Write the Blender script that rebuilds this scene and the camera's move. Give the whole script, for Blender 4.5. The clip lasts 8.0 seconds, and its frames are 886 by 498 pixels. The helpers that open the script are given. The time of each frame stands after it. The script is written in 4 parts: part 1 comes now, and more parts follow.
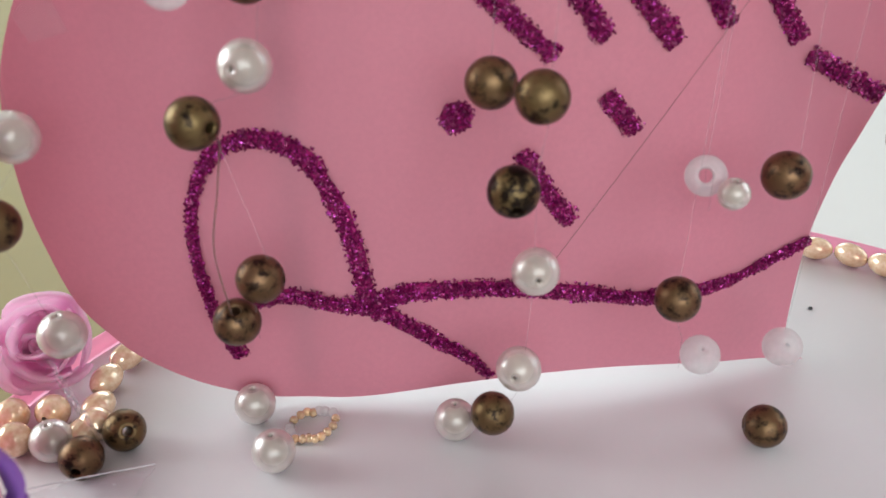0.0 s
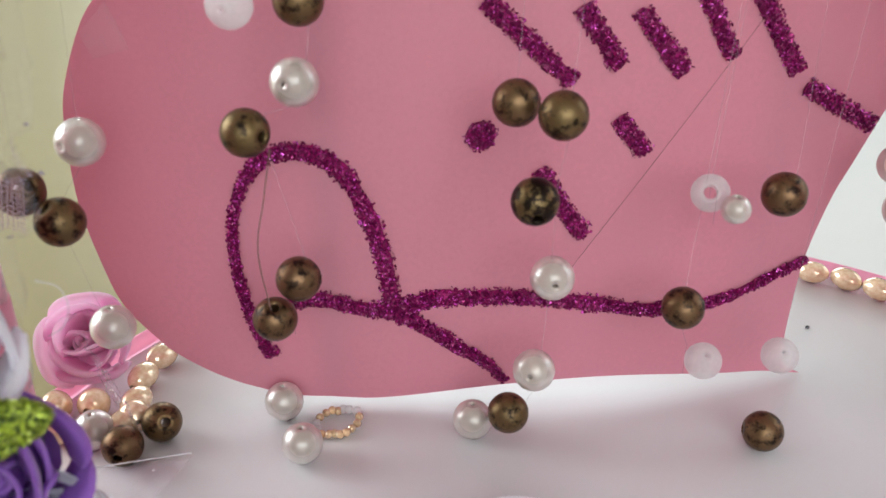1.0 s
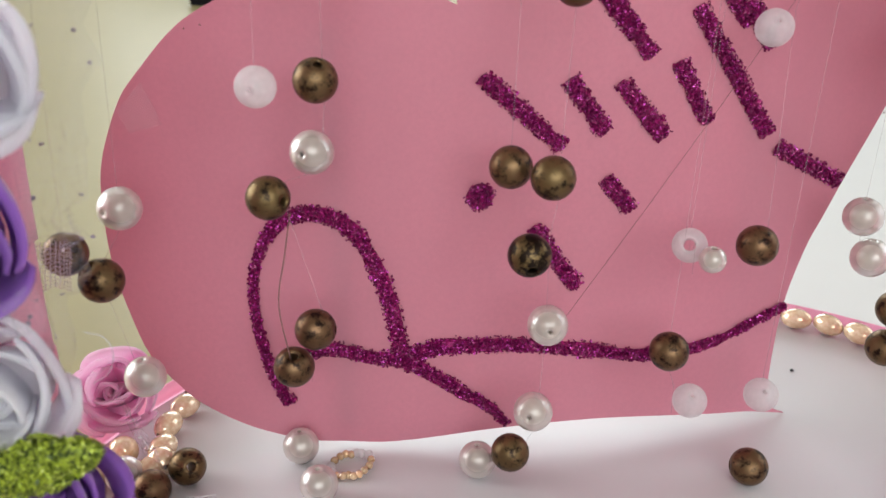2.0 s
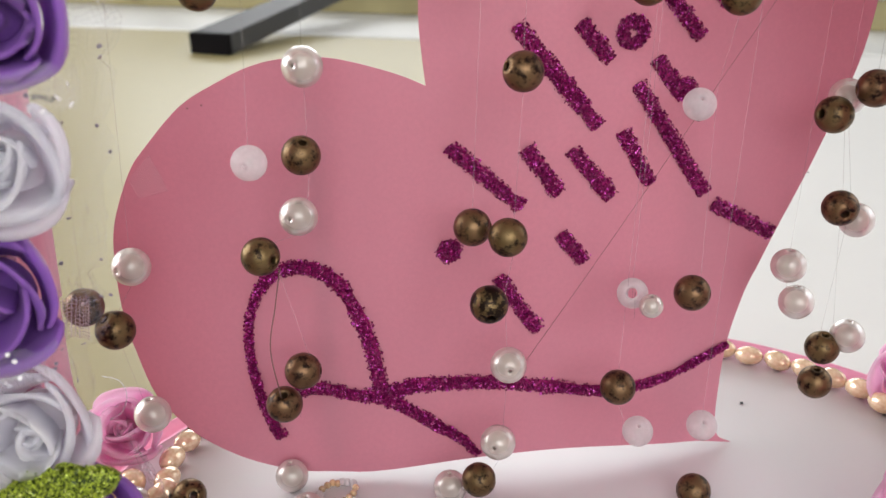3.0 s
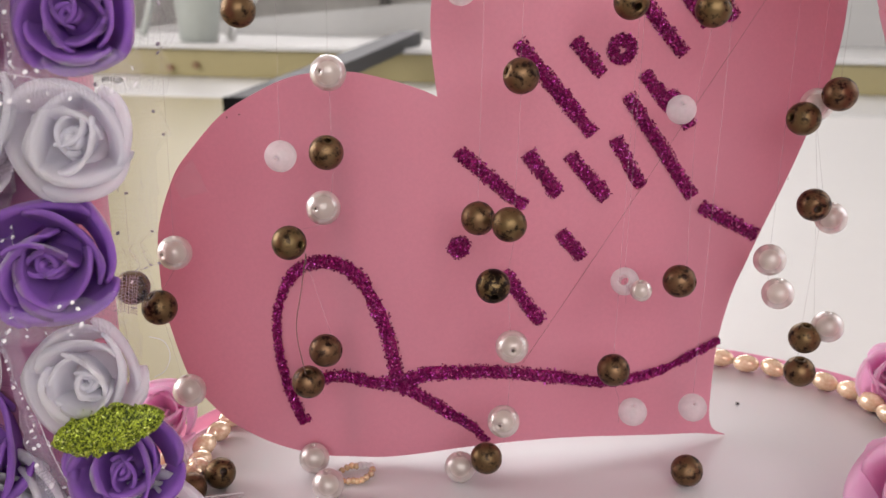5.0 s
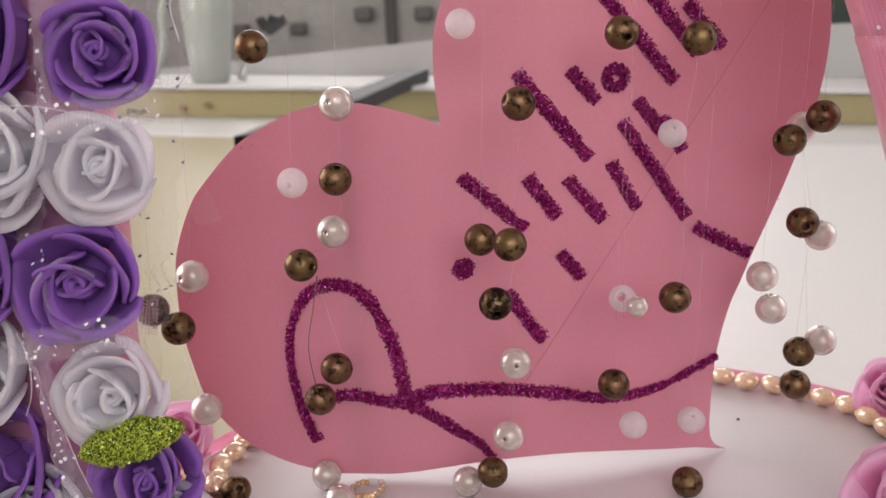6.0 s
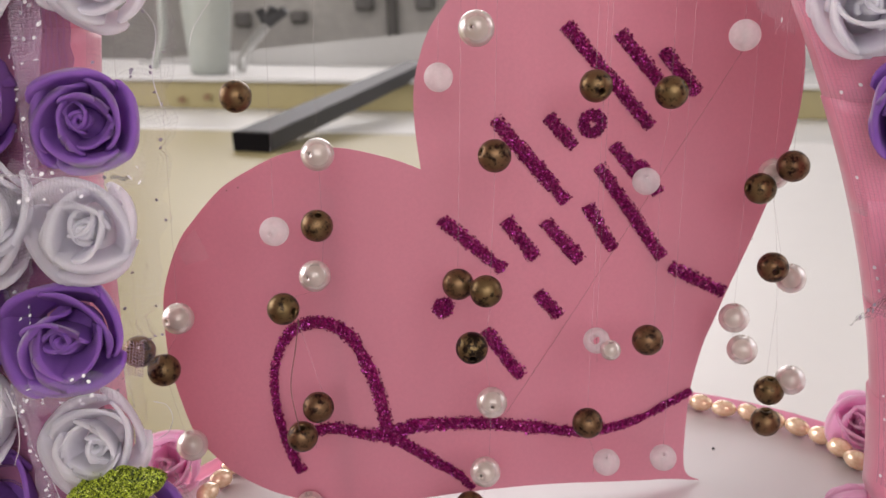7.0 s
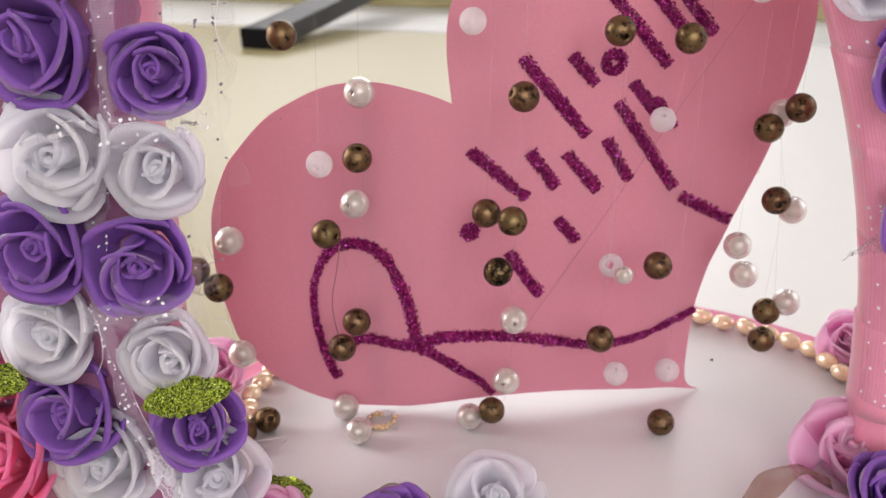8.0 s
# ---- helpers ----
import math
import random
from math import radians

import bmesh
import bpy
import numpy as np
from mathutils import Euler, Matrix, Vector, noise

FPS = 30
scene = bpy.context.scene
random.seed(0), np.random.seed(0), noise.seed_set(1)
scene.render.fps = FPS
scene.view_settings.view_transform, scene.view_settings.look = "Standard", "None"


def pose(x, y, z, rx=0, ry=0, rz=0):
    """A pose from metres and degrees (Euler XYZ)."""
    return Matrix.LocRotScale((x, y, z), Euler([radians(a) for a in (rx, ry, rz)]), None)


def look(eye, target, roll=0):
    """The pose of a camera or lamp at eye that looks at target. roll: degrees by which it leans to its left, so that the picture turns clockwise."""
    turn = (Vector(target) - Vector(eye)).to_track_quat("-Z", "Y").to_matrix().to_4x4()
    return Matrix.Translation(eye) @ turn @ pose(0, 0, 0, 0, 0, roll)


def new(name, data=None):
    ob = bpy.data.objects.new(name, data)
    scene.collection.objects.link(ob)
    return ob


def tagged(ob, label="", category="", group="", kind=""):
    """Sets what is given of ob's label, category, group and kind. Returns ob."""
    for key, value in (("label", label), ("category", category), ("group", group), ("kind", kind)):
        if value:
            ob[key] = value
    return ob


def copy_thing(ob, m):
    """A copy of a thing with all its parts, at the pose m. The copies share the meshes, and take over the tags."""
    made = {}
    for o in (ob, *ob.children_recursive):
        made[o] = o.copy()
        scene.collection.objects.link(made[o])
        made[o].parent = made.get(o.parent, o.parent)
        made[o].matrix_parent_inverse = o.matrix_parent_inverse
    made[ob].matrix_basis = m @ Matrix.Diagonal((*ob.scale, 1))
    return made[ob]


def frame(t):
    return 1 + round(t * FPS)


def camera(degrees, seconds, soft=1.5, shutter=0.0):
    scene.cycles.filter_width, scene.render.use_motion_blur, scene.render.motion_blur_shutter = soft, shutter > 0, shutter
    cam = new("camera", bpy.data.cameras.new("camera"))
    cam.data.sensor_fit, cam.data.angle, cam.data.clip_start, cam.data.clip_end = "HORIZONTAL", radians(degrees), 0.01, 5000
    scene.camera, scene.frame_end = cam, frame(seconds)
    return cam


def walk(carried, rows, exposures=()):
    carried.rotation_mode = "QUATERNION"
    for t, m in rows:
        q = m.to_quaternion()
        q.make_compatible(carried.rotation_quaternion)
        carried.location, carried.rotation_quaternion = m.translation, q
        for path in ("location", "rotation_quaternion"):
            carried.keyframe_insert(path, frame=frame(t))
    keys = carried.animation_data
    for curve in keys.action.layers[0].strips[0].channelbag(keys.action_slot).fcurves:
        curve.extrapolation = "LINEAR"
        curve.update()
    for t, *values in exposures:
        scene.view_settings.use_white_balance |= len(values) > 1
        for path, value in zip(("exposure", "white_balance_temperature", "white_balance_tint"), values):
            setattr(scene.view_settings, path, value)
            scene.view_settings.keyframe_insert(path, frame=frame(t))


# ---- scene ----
# the clip's camera darkens its picture a little towards the end and opens up again
EXPO = ((0.0, -0.23, 6100, 1), (1.2, -0.22, 6150, 1), (2.5, -0.24, 6350, 6), (4.0, -0.25, 6500, 10), (4.6, -0.30, 6600, 13), (5.8, -0.45, 6750, 16), (7.5, -0.45, 6750, 16), (8.0, -0.20, 6600, 12))
cam = camera(53.25, 8.0)
PATH = [
    (0, (0.03750, -0.16966, 0.13088), (-0.1718, 1.5785, -0.8179), -1.20),
    (0.2, (0.03658, -0.17147, 0.13470), (-0.1653, 1.5742, -0.8202), -1.48),
    (0.5, (0.04009, -0.17727, 0.13642), (-0.1867, 1.5856, -0.7806), -1.24),
    (0.7, (0.03944, -0.18084, 0.13612), (-0.1949, 1.5933, -0.7570), -1.49),
    (1, (0.03441, -0.18557, 0.13231), (-0.1802, 1.5987, -0.7454), 0.06),
    (1.2, (0.03712, -0.18604, 0.13419), (-0.2075, 1.6018, -0.7282), -0.17),
    (2.3, (0.03613, -0.21095, 0.14006), (-0.1862, 1.6326, -0.6029), -1.07),
    (2.5, (0.04012, -0.21607, 0.14259), (-0.1809, 1.6271, -0.6017), -0.96),
    (2.8, (0.04755, -0.22107, 0.15154), (-0.1853, 1.6303, -0.5685), -0.99),
    (3, (0.04656, -0.22497, 0.15246), (-0.1838, 1.6400, -0.5324), -1.47),
    (3.5, (0.04343, -0.22895, 0.14811), (-0.2020, 1.6476, -0.4986), -1.62),
    (3.7, (0.04497, -0.23381, 0.14704), (-0.1969, 1.6484, -0.4843), -1.71),
    (4, (0.05127, -0.23899, 0.14153), (-0.2124, 1.6518, -0.4548), -1.70),
    (4.5, (0.05379, -0.24599, 0.13981), (-0.2232, 1.6560, -0.4132), -1.44),
    (6, (0.05778, -0.26666, 0.13790), (-0.2558, 1.6571, -0.3103), -2.86),
    (6.2, (0.05946, -0.26716, 0.14259), (-0.2489, 1.6620, -0.2854), -2.69),
    (6.5, (0.06335, -0.27047, 0.15039), (-0.2509, 1.6509, -0.3075), -2.75),
    (6.7, (0.06202, -0.27081, 0.15391), (-0.2446, 1.6510, -0.3071), -2.56),
    (7, (0.06558, -0.26846, 0.15612), (-0.2509, 1.6470, -0.3243), -2.56),
    (7.2, (0.06460, -0.27004, 0.15912), (-0.2366, 1.6481, -0.3205), -2.78),
    (7.5, (0.06610, -0.27634, 0.16486), (-0.2523, 1.6174, -0.3939), -2.55),
    (7.7, (0.06502, -0.27750, 0.16721), (-0.2493, 1.5951, -0.4610), -2.60),
    (8, (0.06006, -0.28829, 0.17369), (-0.2554, 1.5545, -0.5368), -1.86),
]
walk(cam, [(t, look(eye, target, roll)) for t, eye, target, roll in PATH], exposures=EXPO)
cam.data.dof.use_dof = True
cam.data.dof.focus_distance, cam.data.dof.aperture_fstop = 0.235, 23.0

# ---- light ----
world = bpy.data.worlds.new("sky")
world.use_nodes = True
scene.world = world
wn = world.node_tree
sky = wn.nodes.new("ShaderNodeTexSky")
sky.sky_type, sky.sun_disc = "NISHITA", False
sky.sun_elevation, sky.sun_rotation = radians(50), radians(20)
wn.links.new(sky.outputs[0], wn.nodes["Background"].inputs[0])
wn.nodes["Background"].inputs[1].default_value = 0.10


def window_light(name, eye, target, w, h, watts, colour):
    lamp = bpy.data.lights.new(name, "AREA")
    lamp.shape, lamp.size, lamp.size_y, lamp.energy, lamp.color = "RECTANGLE", w, h, watts, colour
    ob = new(name, lamp)
    ob.matrix_world = look(eye, target)
    return ob


# daylight through assumed, unseen windows: one beyond the counter, those beside the table and one behind the camera
window_light("window_light_north", (-0.4, 3.16, 1.25), (0.0, 0.0, 0.0), 2.4, 1.0, 46, (1.0, 0.985, 0.975))
window_light("window_light_east", (1.96, 0.75, 0.95), (0.0, 0.1, 0.05), 1.5, 1.3, 15, (1.0, 0.98, 0.97))
window_light("window_light_south", (0.60, -1.94, 0.92), (0.02, 0.0, 0.1), 1.8, 1.2, 43, (1.0, 0.97, 0.95))
# fill lamp added on the west to brighten the left rose and board
window_light("fill_light_west", (-1.96, 0.25, 0.85), (-0.05, 0.0, 0.02), 1.3, 1.1, 42, (1.0, 0.985, 0.975))


# ---- materials ----
def nodes_of(name):
    m = bpy.data.materials.new(name)
    m.use_nodes = True
    return m, m.node_tree.nodes, m.node_tree.links, m.node_tree.nodes["Principled BSDF"]


def mat(name, base, rough=0.5, metal=0.0, vary=0.12, coarse=40, fine=600, bump=0.15, depth=0.0004, tint=None, coat=0.0,
        sheen=0.0, through_light=0.0, island=0.0, each=0.0, spec=0.5, clear=1.0, glass=0.0, streak=1.0, soft=0.0):
    """A surface with two scales of colour change and a fine relief."""
    m, n, l, p = nodes_of(name)
    tint = tint or tuple(c * 0.6 for c in base)
    tc = n.new("ShaderNodeTexCoord")
    big, small = n.new("ShaderNodeTexNoise"), n.new("ShaderNodeTexNoise")
    big.inputs["Scale"].default_value, small.inputs["Scale"].default_value = coarse, fine
    big.inputs["Detail"].default_value, small.inputs["Detail"].default_value = 3, 2
    drawn = n.new("ShaderNodeMapping")
    drawn.inputs["Scale"].default_value = (1, 1, streak)
    l.new(tc.outputs["Object"], drawn.inputs["Vector"]), l.new(drawn.outputs[0], big.inputs["Vector"])
    l.new(tc.outputs["Object"], small.inputs["Vector"])
    mixed = n.new("ShaderNodeMath")
    mixed.operation = "MULTIPLY"
    l.new(big.outputs[0], mixed.inputs[0]), l.new(small.outputs[0], mixed.inputs[1])
    ramp = n.new("ShaderNodeMapRange")
    ramp.inputs[1].default_value, ramp.inputs[2].default_value = 0.1, 0.45
    ramp.inputs[3].default_value, ramp.inputs[4].default_value = vary, 0.0
    l.new(mixed.outputs[0], ramp.inputs[0])
    mix = n.new("ShaderNodeMix")
    mix.data_type = "RGBA"
    mix.inputs["A"].default_value, mix.inputs["B"].default_value = (*base, 1), (*tint, 1)
    l.new(ramp.outputs[0], mix.inputs["Factor"])
    out = mix.outputs["Result"]
    if island or each:
        src = n.new("ShaderNodeNewGeometry").outputs["Random Per Island"] if island else n.new("ShaderNodeObjectInfo").outputs["Random"]
        k = island or each
        hsv = n.new("ShaderNodeHueSaturation")
        rng = n.new("ShaderNodeMapRange")
        rng.inputs[3].default_value, rng.inputs[4].default_value = 1 - k, 1 + k
        l.new(src, rng.inputs[0]), l.new(rng.outputs[0], hsv.inputs["Value"]), l.new(out, hsv.inputs["Color"])
        out = hsv.outputs[0]
    l.new(out, p.inputs["Base Color"])
    p.inputs["Roughness"].default_value, p.inputs["Metallic"].default_value = rough, metal
    p.inputs["Coat Weight"].default_value, p.inputs["Coat Roughness"].default_value = coat, 0.12
    p.inputs["Sheen Weight"].default_value = sheen
    p.inputs["Specular IOR Level"].default_value = spec
    b = n.new("ShaderNodeBump")
    b.inputs["Strength"].default_value, b.inputs["Distance"].default_value = bump, depth
    l.new(small.outputs[0], b.inputs["Height"]), l.new(b.outputs[0], p.inputs["Normal"])
    p.inputs["Alpha"].default_value = clear
    p.inputs["Transmission Weight"].default_value = glass
    if soft:
        p.inputs["Subsurface Weight"].default_value, p.inputs["Subsurface Scale"].default_value = 0.8, soft
        p.inputs["Subsurface Radius"].default_value = (1.0, 0.9, 1.0)
    if through_light:
        t = n.new("ShaderNodeBsdfTranslucent")
        l.new(out, t.inputs[0])
        s = n.new("ShaderNodeMixShader")
        s.inputs[0].default_value = through_light
        l.new(p.outputs[0], s.inputs[1]), l.new(t.outputs[0], s.inputs[2])
        l.new(s.outputs[0], n["Material Output"].inputs[0])
    return m


def glitter_mat(name, dark, light, glint, scale):
    """Crushed foil: each flake has a shade of its own, with bright glints painted into the colour."""
    m, n, l, p = nodes_of(name)
    tc, vor, rnd = n.new("ShaderNodeTexCoord"), n.new("ShaderNodeTexVoronoi"), n.new("ShaderNodeNewGeometry")
    vor.inputs["Scale"].default_value = scale
    l.new(tc.outputs["Object"], vor.inputs["Vector"])
    sep = n.new("ShaderNodeSeparateColor")
    l.new(vor.outputs["Color"], sep.inputs[0])
    add = n.new("ShaderNodeMath")
    add.operation = "MULTIPLY"
    l.new(sep.outputs[0], add.inputs[0]), l.new(rnd.outputs["Random Per Island"], add.inputs[1])
    ramp = n.new("ShaderNodeValToRGB")
    ramp.color_ramp.elements[0].color, ramp.color_ramp.elements[1].color = (*dark, 1), (*light, 1)
    ramp.color_ramp.elements[0].position, ramp.color_ramp.elements[1].position = 0.12, 0.62
    spark = ramp.color_ramp.elements.new(0.86)
    spark.color = (*glint, 1)
    l.new(add.outputs[0], ramp.inputs[0]), l.new(ramp.outputs[0], p.inputs["Base Color"])
    p.inputs["Metallic"].default_value, p.inputs["Roughness"].default_value = 0.35, 0.32
    b = n.new("ShaderNodeBump")
    b.inputs["Strength"].default_value, b.inputs["Distance"].default_value = 0.9, 0.0006
    l.new(sep.outputs[1], b.inputs["Height"]), l.new(b.outputs[0], p.inputs["Normal"])
    return m


def net_mat(name, colour, cells, line, solid, haze=0.02):
    """Tulle: a square net of fine threads, open between them."""
    m, n, l, p = nodes_of(name)
    uv = n.new("ShaderNodeTexCoord")
    sep = n.new("ShaderNodeSeparateXYZ")
    l.new(uv.outputs["UV"], sep.inputs[0])
    on = []
    for i in range(2):
        mul, fr, lt = n.new("ShaderNodeMath"), n.new("ShaderNodeMath"), n.new("ShaderNodeMath")
        mul.operation, fr.operation, lt.operation = "MULTIPLY", "FRACT", "LESS_THAN"
        mul.inputs[1].default_value, lt.inputs[1].default_value = cells, line
        l.new(sep.outputs[i], mul.inputs[0]), l.new(mul.outputs[0], fr.inputs[0]), l.new(fr.outputs[0], lt.inputs[0])
        on.append(lt)
    mx, rng = n.new("ShaderNodeMath"), n.new("ShaderNodeMapRange")
    mx.operation = "MAXIMUM"
    l.new(on[0].outputs[0], mx.inputs[0]), l.new(on[1].outputs[0], mx.inputs[1])
    rng.inputs[3].default_value, rng.inputs[4].default_value = haze, solid
    l.new(mx.outputs[0], rng.inputs[0]), l.new(rng.outputs[0], p.inputs["Alpha"])
    p.inputs["Base Color"].default_value, p.inputs["Roughness"].default_value = (*colour, 1), 0.4
    return m


M = {
    "heart": mat("pink_paper", (0.690, 0.296, 0.378), 0.55, coarse=46, fine=900, vary=0.17, bump=0.05, through_light=0.38, streak=0.16),
    "board": mat("white_board", (0.644, 0.622, 0.639), 0.38, coarse=14, fine=300, vary=0.10, tint=(0.70, 0.62, 0.64), bump=0.05),
    "ribbon": mat("pink_satin_ribbon", (0.82, 0.285, 0.41), 0.38, coarse=60, fine=1500, vary=0.25, sheen=0.4, bump=0.12),
    "rim": mat("bright_pink_ribbon", (1.0, 0.56, 0.72), 0.4, coarse=50, fine=1500, vary=0.06, through_light=0.6),
    "purple": mat("purple_foam", (0.225, 0.088, 0.40), 0.75, coarse=90, fine=2600, vary=0.22, bump=0.12, through_light=0.22, each=0.08, soft=0.004),
    "white": mat("white_foam", (0.92, 0.91, 0.95), 0.75, coarse=90, fine=2600, vary=0.10, tint=(0.88, 0.86, 0.92), bump=0.05, through_light=0.62, soft=0.015),
    "pink": mat("light_pink_foam", (0.97, 0.62, 0.84), 0.75, coarse=90, fine=2600, vary=0.2, tint=(0.94, 0.54, 0.78), bump=0.08, through_light=0.55, soft=0.010),
    "hot": mat("hot_pink_foam", (0.94, 0.165, 0.36), 0.75, coarse=90, fine=2600, vary=0.2, bump=0.12, through_light=0.36, soft=0.005),
    "pearl": mat("white_pearl", (0.56, 0.50, 0.455), 0.34, 0.12, coarse=300, fine=900, vary=0.45, tint=(0.50, 0.40, 0.34), bump=0.03, coat=0.45, each=0.08, glass=0.38),
    "rose_pearl": mat("pinkish_pearl", (0.68, 0.60, 0.54), 0.38, 0.10, coarse=300, fine=900, vary=0.3, bump=0.02, coat=0.45, each=0.08, glass=0.45),
    "frost": mat("frosted_bead", (0.86, 0.82, 0.83), 0.5, coarse=300, fine=900, vary=0.3, bump=0.05, through_light=0.3, clear=0.42),
    "gold_pearl": mat("champagne_pearl", (0.95, 0.77, 0.56), 0.18, 0.35, coarse=260, fine=900, vary=0.70, tint=(0.56, 0.28, 0.12), bump=0.03, coat=0.8, each=0.12),
    "leaf": glitter_mat("green_glitter", (0.025, 0.045, 0.003), (0.70, 0.86, 0.08), (1.0, 1.0, 0.45), 4300),
    "glitter": glitter_mat("magenta_glitter", (0.16, 0.003, 0.065), (0.40, 0.008, 0.165), (0.95, 0.14, 0.85), 2000),
    "thread": mat("nylon_thread", (0.72, 0.68, 0.67), 0.3, vary=0.05, clear=0.17),
    "dark_thread": mat("dull_thread", (0.22, 0.12, 0.10), 0.5, vary=0.1, clear=0.75),
    "tape": mat("clear_tape", (0.85, 0.78, 0.80), 0.12, vary=0.3, clear=0.09),
    "tape_edge": mat("shiny_fibre", (0.85, 0.82, 0.86), 0.15, vary=0.05, clear=0.65),
    "green": mat("dark_green_plastic", (0.02, 0.035, 0.025), 0.5, vary=0.2),
    "gold": mat("gold_seed_bead", (0.74, 0.50, 0.27), 0.15, 0.2, vary=0.3, each=0.25, glass=0.4, coat=0.5),
    "tap": mat("chrome_tap", (0.55, 0.55, 0.54), 0.3, 0.6, vary=0.1),
    "net": net_mat("white_tulle", (0.84, 0.78, 0.88), 1500, 0.2, 0.17, 0.02),
    "net_thin": net_mat("thin_tulle", (0.70, 0.64, 0.72), 1300, 0.18, 0.17, 0.03),
    # mauve tulle whose colour also holds the shade between the roses
    "net_mauve_shade": net_mat("shade_darkened_mauve_tulle", (0.30, 0.125, 0.25), 1300, 0.2, 0.80, 0.55),
    "net_soft": net_mat("soft_tulle", (0.84, 0.78, 0.90), 1500, 0.2, 0.28, 0.10),
    "net_far": net_mat("pale_tulle", (0.60, 0.34, 0.48), 1300, 0.2, 0.26, 0.10),
    "net_dark": net_mat("shaded_tulle", (0.20, 0.17, 0.20), 1300, 0.16, 0.55, 0.02),
    "net_shiny": net_mat("shiny_tulle", (0.86, 0.82, 0.90), 1300, 0.22, 0.60, 0.22),
    "net_flap": net_mat("open_net", (0.62, 0.50, 0.55), 1150, 0.26, 0.62, 0.03),
    "net_black": net_mat("dark_net", (0.02, 0.018, 0.02), 2600, 0.42, 0.92, 0.0),
    "dot": mat("white_flock", (0.85, 0.83, 0.86), 0.6, vary=0.05),
    # flock dots against the light: their shaded side is put into the colour
    "shaded_dot": mat("shaded_flock", (0.30, 0.26, 0.32), 0.4, 0.3, vary=0.2),
    "cream": mat("cream_laminate", (0.345, 0.295, 0.145), 0.4, coarse=3, fine=60, vary=0.14, bump=0.03),
    "slab": mat("white_worktop", (0.626, 0.626, 0.618), 0.35, coarse=3, fine=60, vary=0.08),
    "cabinet": mat("white_cabinet", (0.72, 0.71, 0.70), 0.45, coarse=2, fine=40, vary=0.06),
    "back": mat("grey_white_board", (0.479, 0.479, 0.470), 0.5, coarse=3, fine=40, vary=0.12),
    "bar": mat("grey_metal", (0.048, 0.048, 0.052), 0.6, 0.0, coarse=8, fine=90, vary=0.3),
    "black": mat("black_cap", (0.006, 0.005, 0.006), 0.9, vary=0.1, spec=0.1),
    "wall": mat("grey_wall_paint", (0.435, 0.426, 0.405), 0.8, coarse=3, fine=25, vary=0.5, tint=(0.26, 0.25, 0.235)),
    "fitting": mat("grey_fitting", (0.13, 0.125, 0.12), 0.6, vary=0.3),
    "jug": mat("pale_plastic", (0.40, 0.43, 0.40), 0.3, coarse=5, fine=60, vary=0.2),
    "room": mat("plain_wall", (0.70, 0.68, 0.66), 0.9, coarse=1, fine=20, vary=0.1),
    "floor": mat("floor_tile", (0.45, 0.42, 0.38), 0.4, coarse=2, fine=30, vary=0.2),
    "table": mat("table_top", (0.72, 0.70, 0.66), 0.45, coarse=4, fine=60, vary=0.1),
    "brown_stick": mat("wooden_stick", (0.30, 0.18, 0.10), 0.6, vary=0.3),
    "brown": mat("brown_organza", (0.30, 0.13, 0.09), 0.35, vary=0.4, clear=0.5),
}


def bronze(name, bare, full):
    """Antique bronze under a black patina that is gone where the mottling passes from bare to full."""
    m, n, l, p = nodes_of(name)
    tc, a, b2 = n.new("ShaderNodeTexCoord"), n.new("ShaderNodeTexNoise"), n.new("ShaderNodeTexNoise")
    info = n.new("ShaderNodeObjectInfo")
    off = n.new("ShaderNodeVectorMath")
    off.operation = "ADD"
    l.new(tc.outputs["Object"], off.inputs[0]), l.new(info.outputs["Random"], off.inputs[1])
    a.inputs["Scale"].default_value, b2.inputs["Scale"].default_value = 420, 1500
    a.inputs["Detail"].default_value, a.inputs["Roughness"].default_value = 9, 0.65
    l.new(off.outputs[0], a.inputs["Vector"]), l.new(off.outputs[0], b2.inputs["Vector"])
    ramp = n.new("ShaderNodeValToRGB")
    e = ramp.color_ramp.elements
    e[0].position, e[0].color = bare, (0.018, 0.011, 0.007, 1)
    e[1].position, e[1].color = full, (0.150, 0.102, 0.044, 1)
    l.new(a.outputs[0], ramp.inputs[0])
    hsv, rng = n.new("ShaderNodeHueSaturation"), n.new("ShaderNodeMapRange")
    rng.inputs[3].default_value, rng.inputs[4].default_value = 0.472, 0.502
    l.new(info.outputs["Random"], rng.inputs[0]), l.new(rng.outputs[0], hsv.inputs["Hue"]), l.new(ramp.outputs[0], hsv.inputs["Color"])
    l.new(hsv.outputs[0], p.inputs["Base Color"])
    p.inputs["Metallic"].default_value, p.inputs["Roughness"].default_value = 0.85, 0.40
    bp = n.new("ShaderNodeBump")
    bp.inputs["Strength"].default_value, bp.inputs["Distance"].default_value = 0.12, 0.0003
    l.new(b2.outputs[0], bp.inputs["Height"]), l.new(bp.outputs[0], p.inputs["Normal"])
    return m


M["bronze"] = bronze("bronze_bead", 0.38, 0.50)
M["worn"] = bronze("patinated_bead", 0.50, 0.56)


# ---- mesh helpers ----
def mesh_of(name, verts, faces, material, smooth=True, uvs=None):
    me = bpy.data.meshes.new(name)
    me.from_pydata([tuple(v) for v in verts], [], faces)
    for m in (material if isinstance(material, (list, tuple)) else [material]):
        me.materials.append(m)
    if uvs is not None:
        layer = me.uv_layers.new(name="UVMap")
        for loop in me.loops:
            layer.data[loop.index].uv = uvs[loop.vertex_index]
    me.update()
    if smooth:
        me.shade_smooth()
    return me


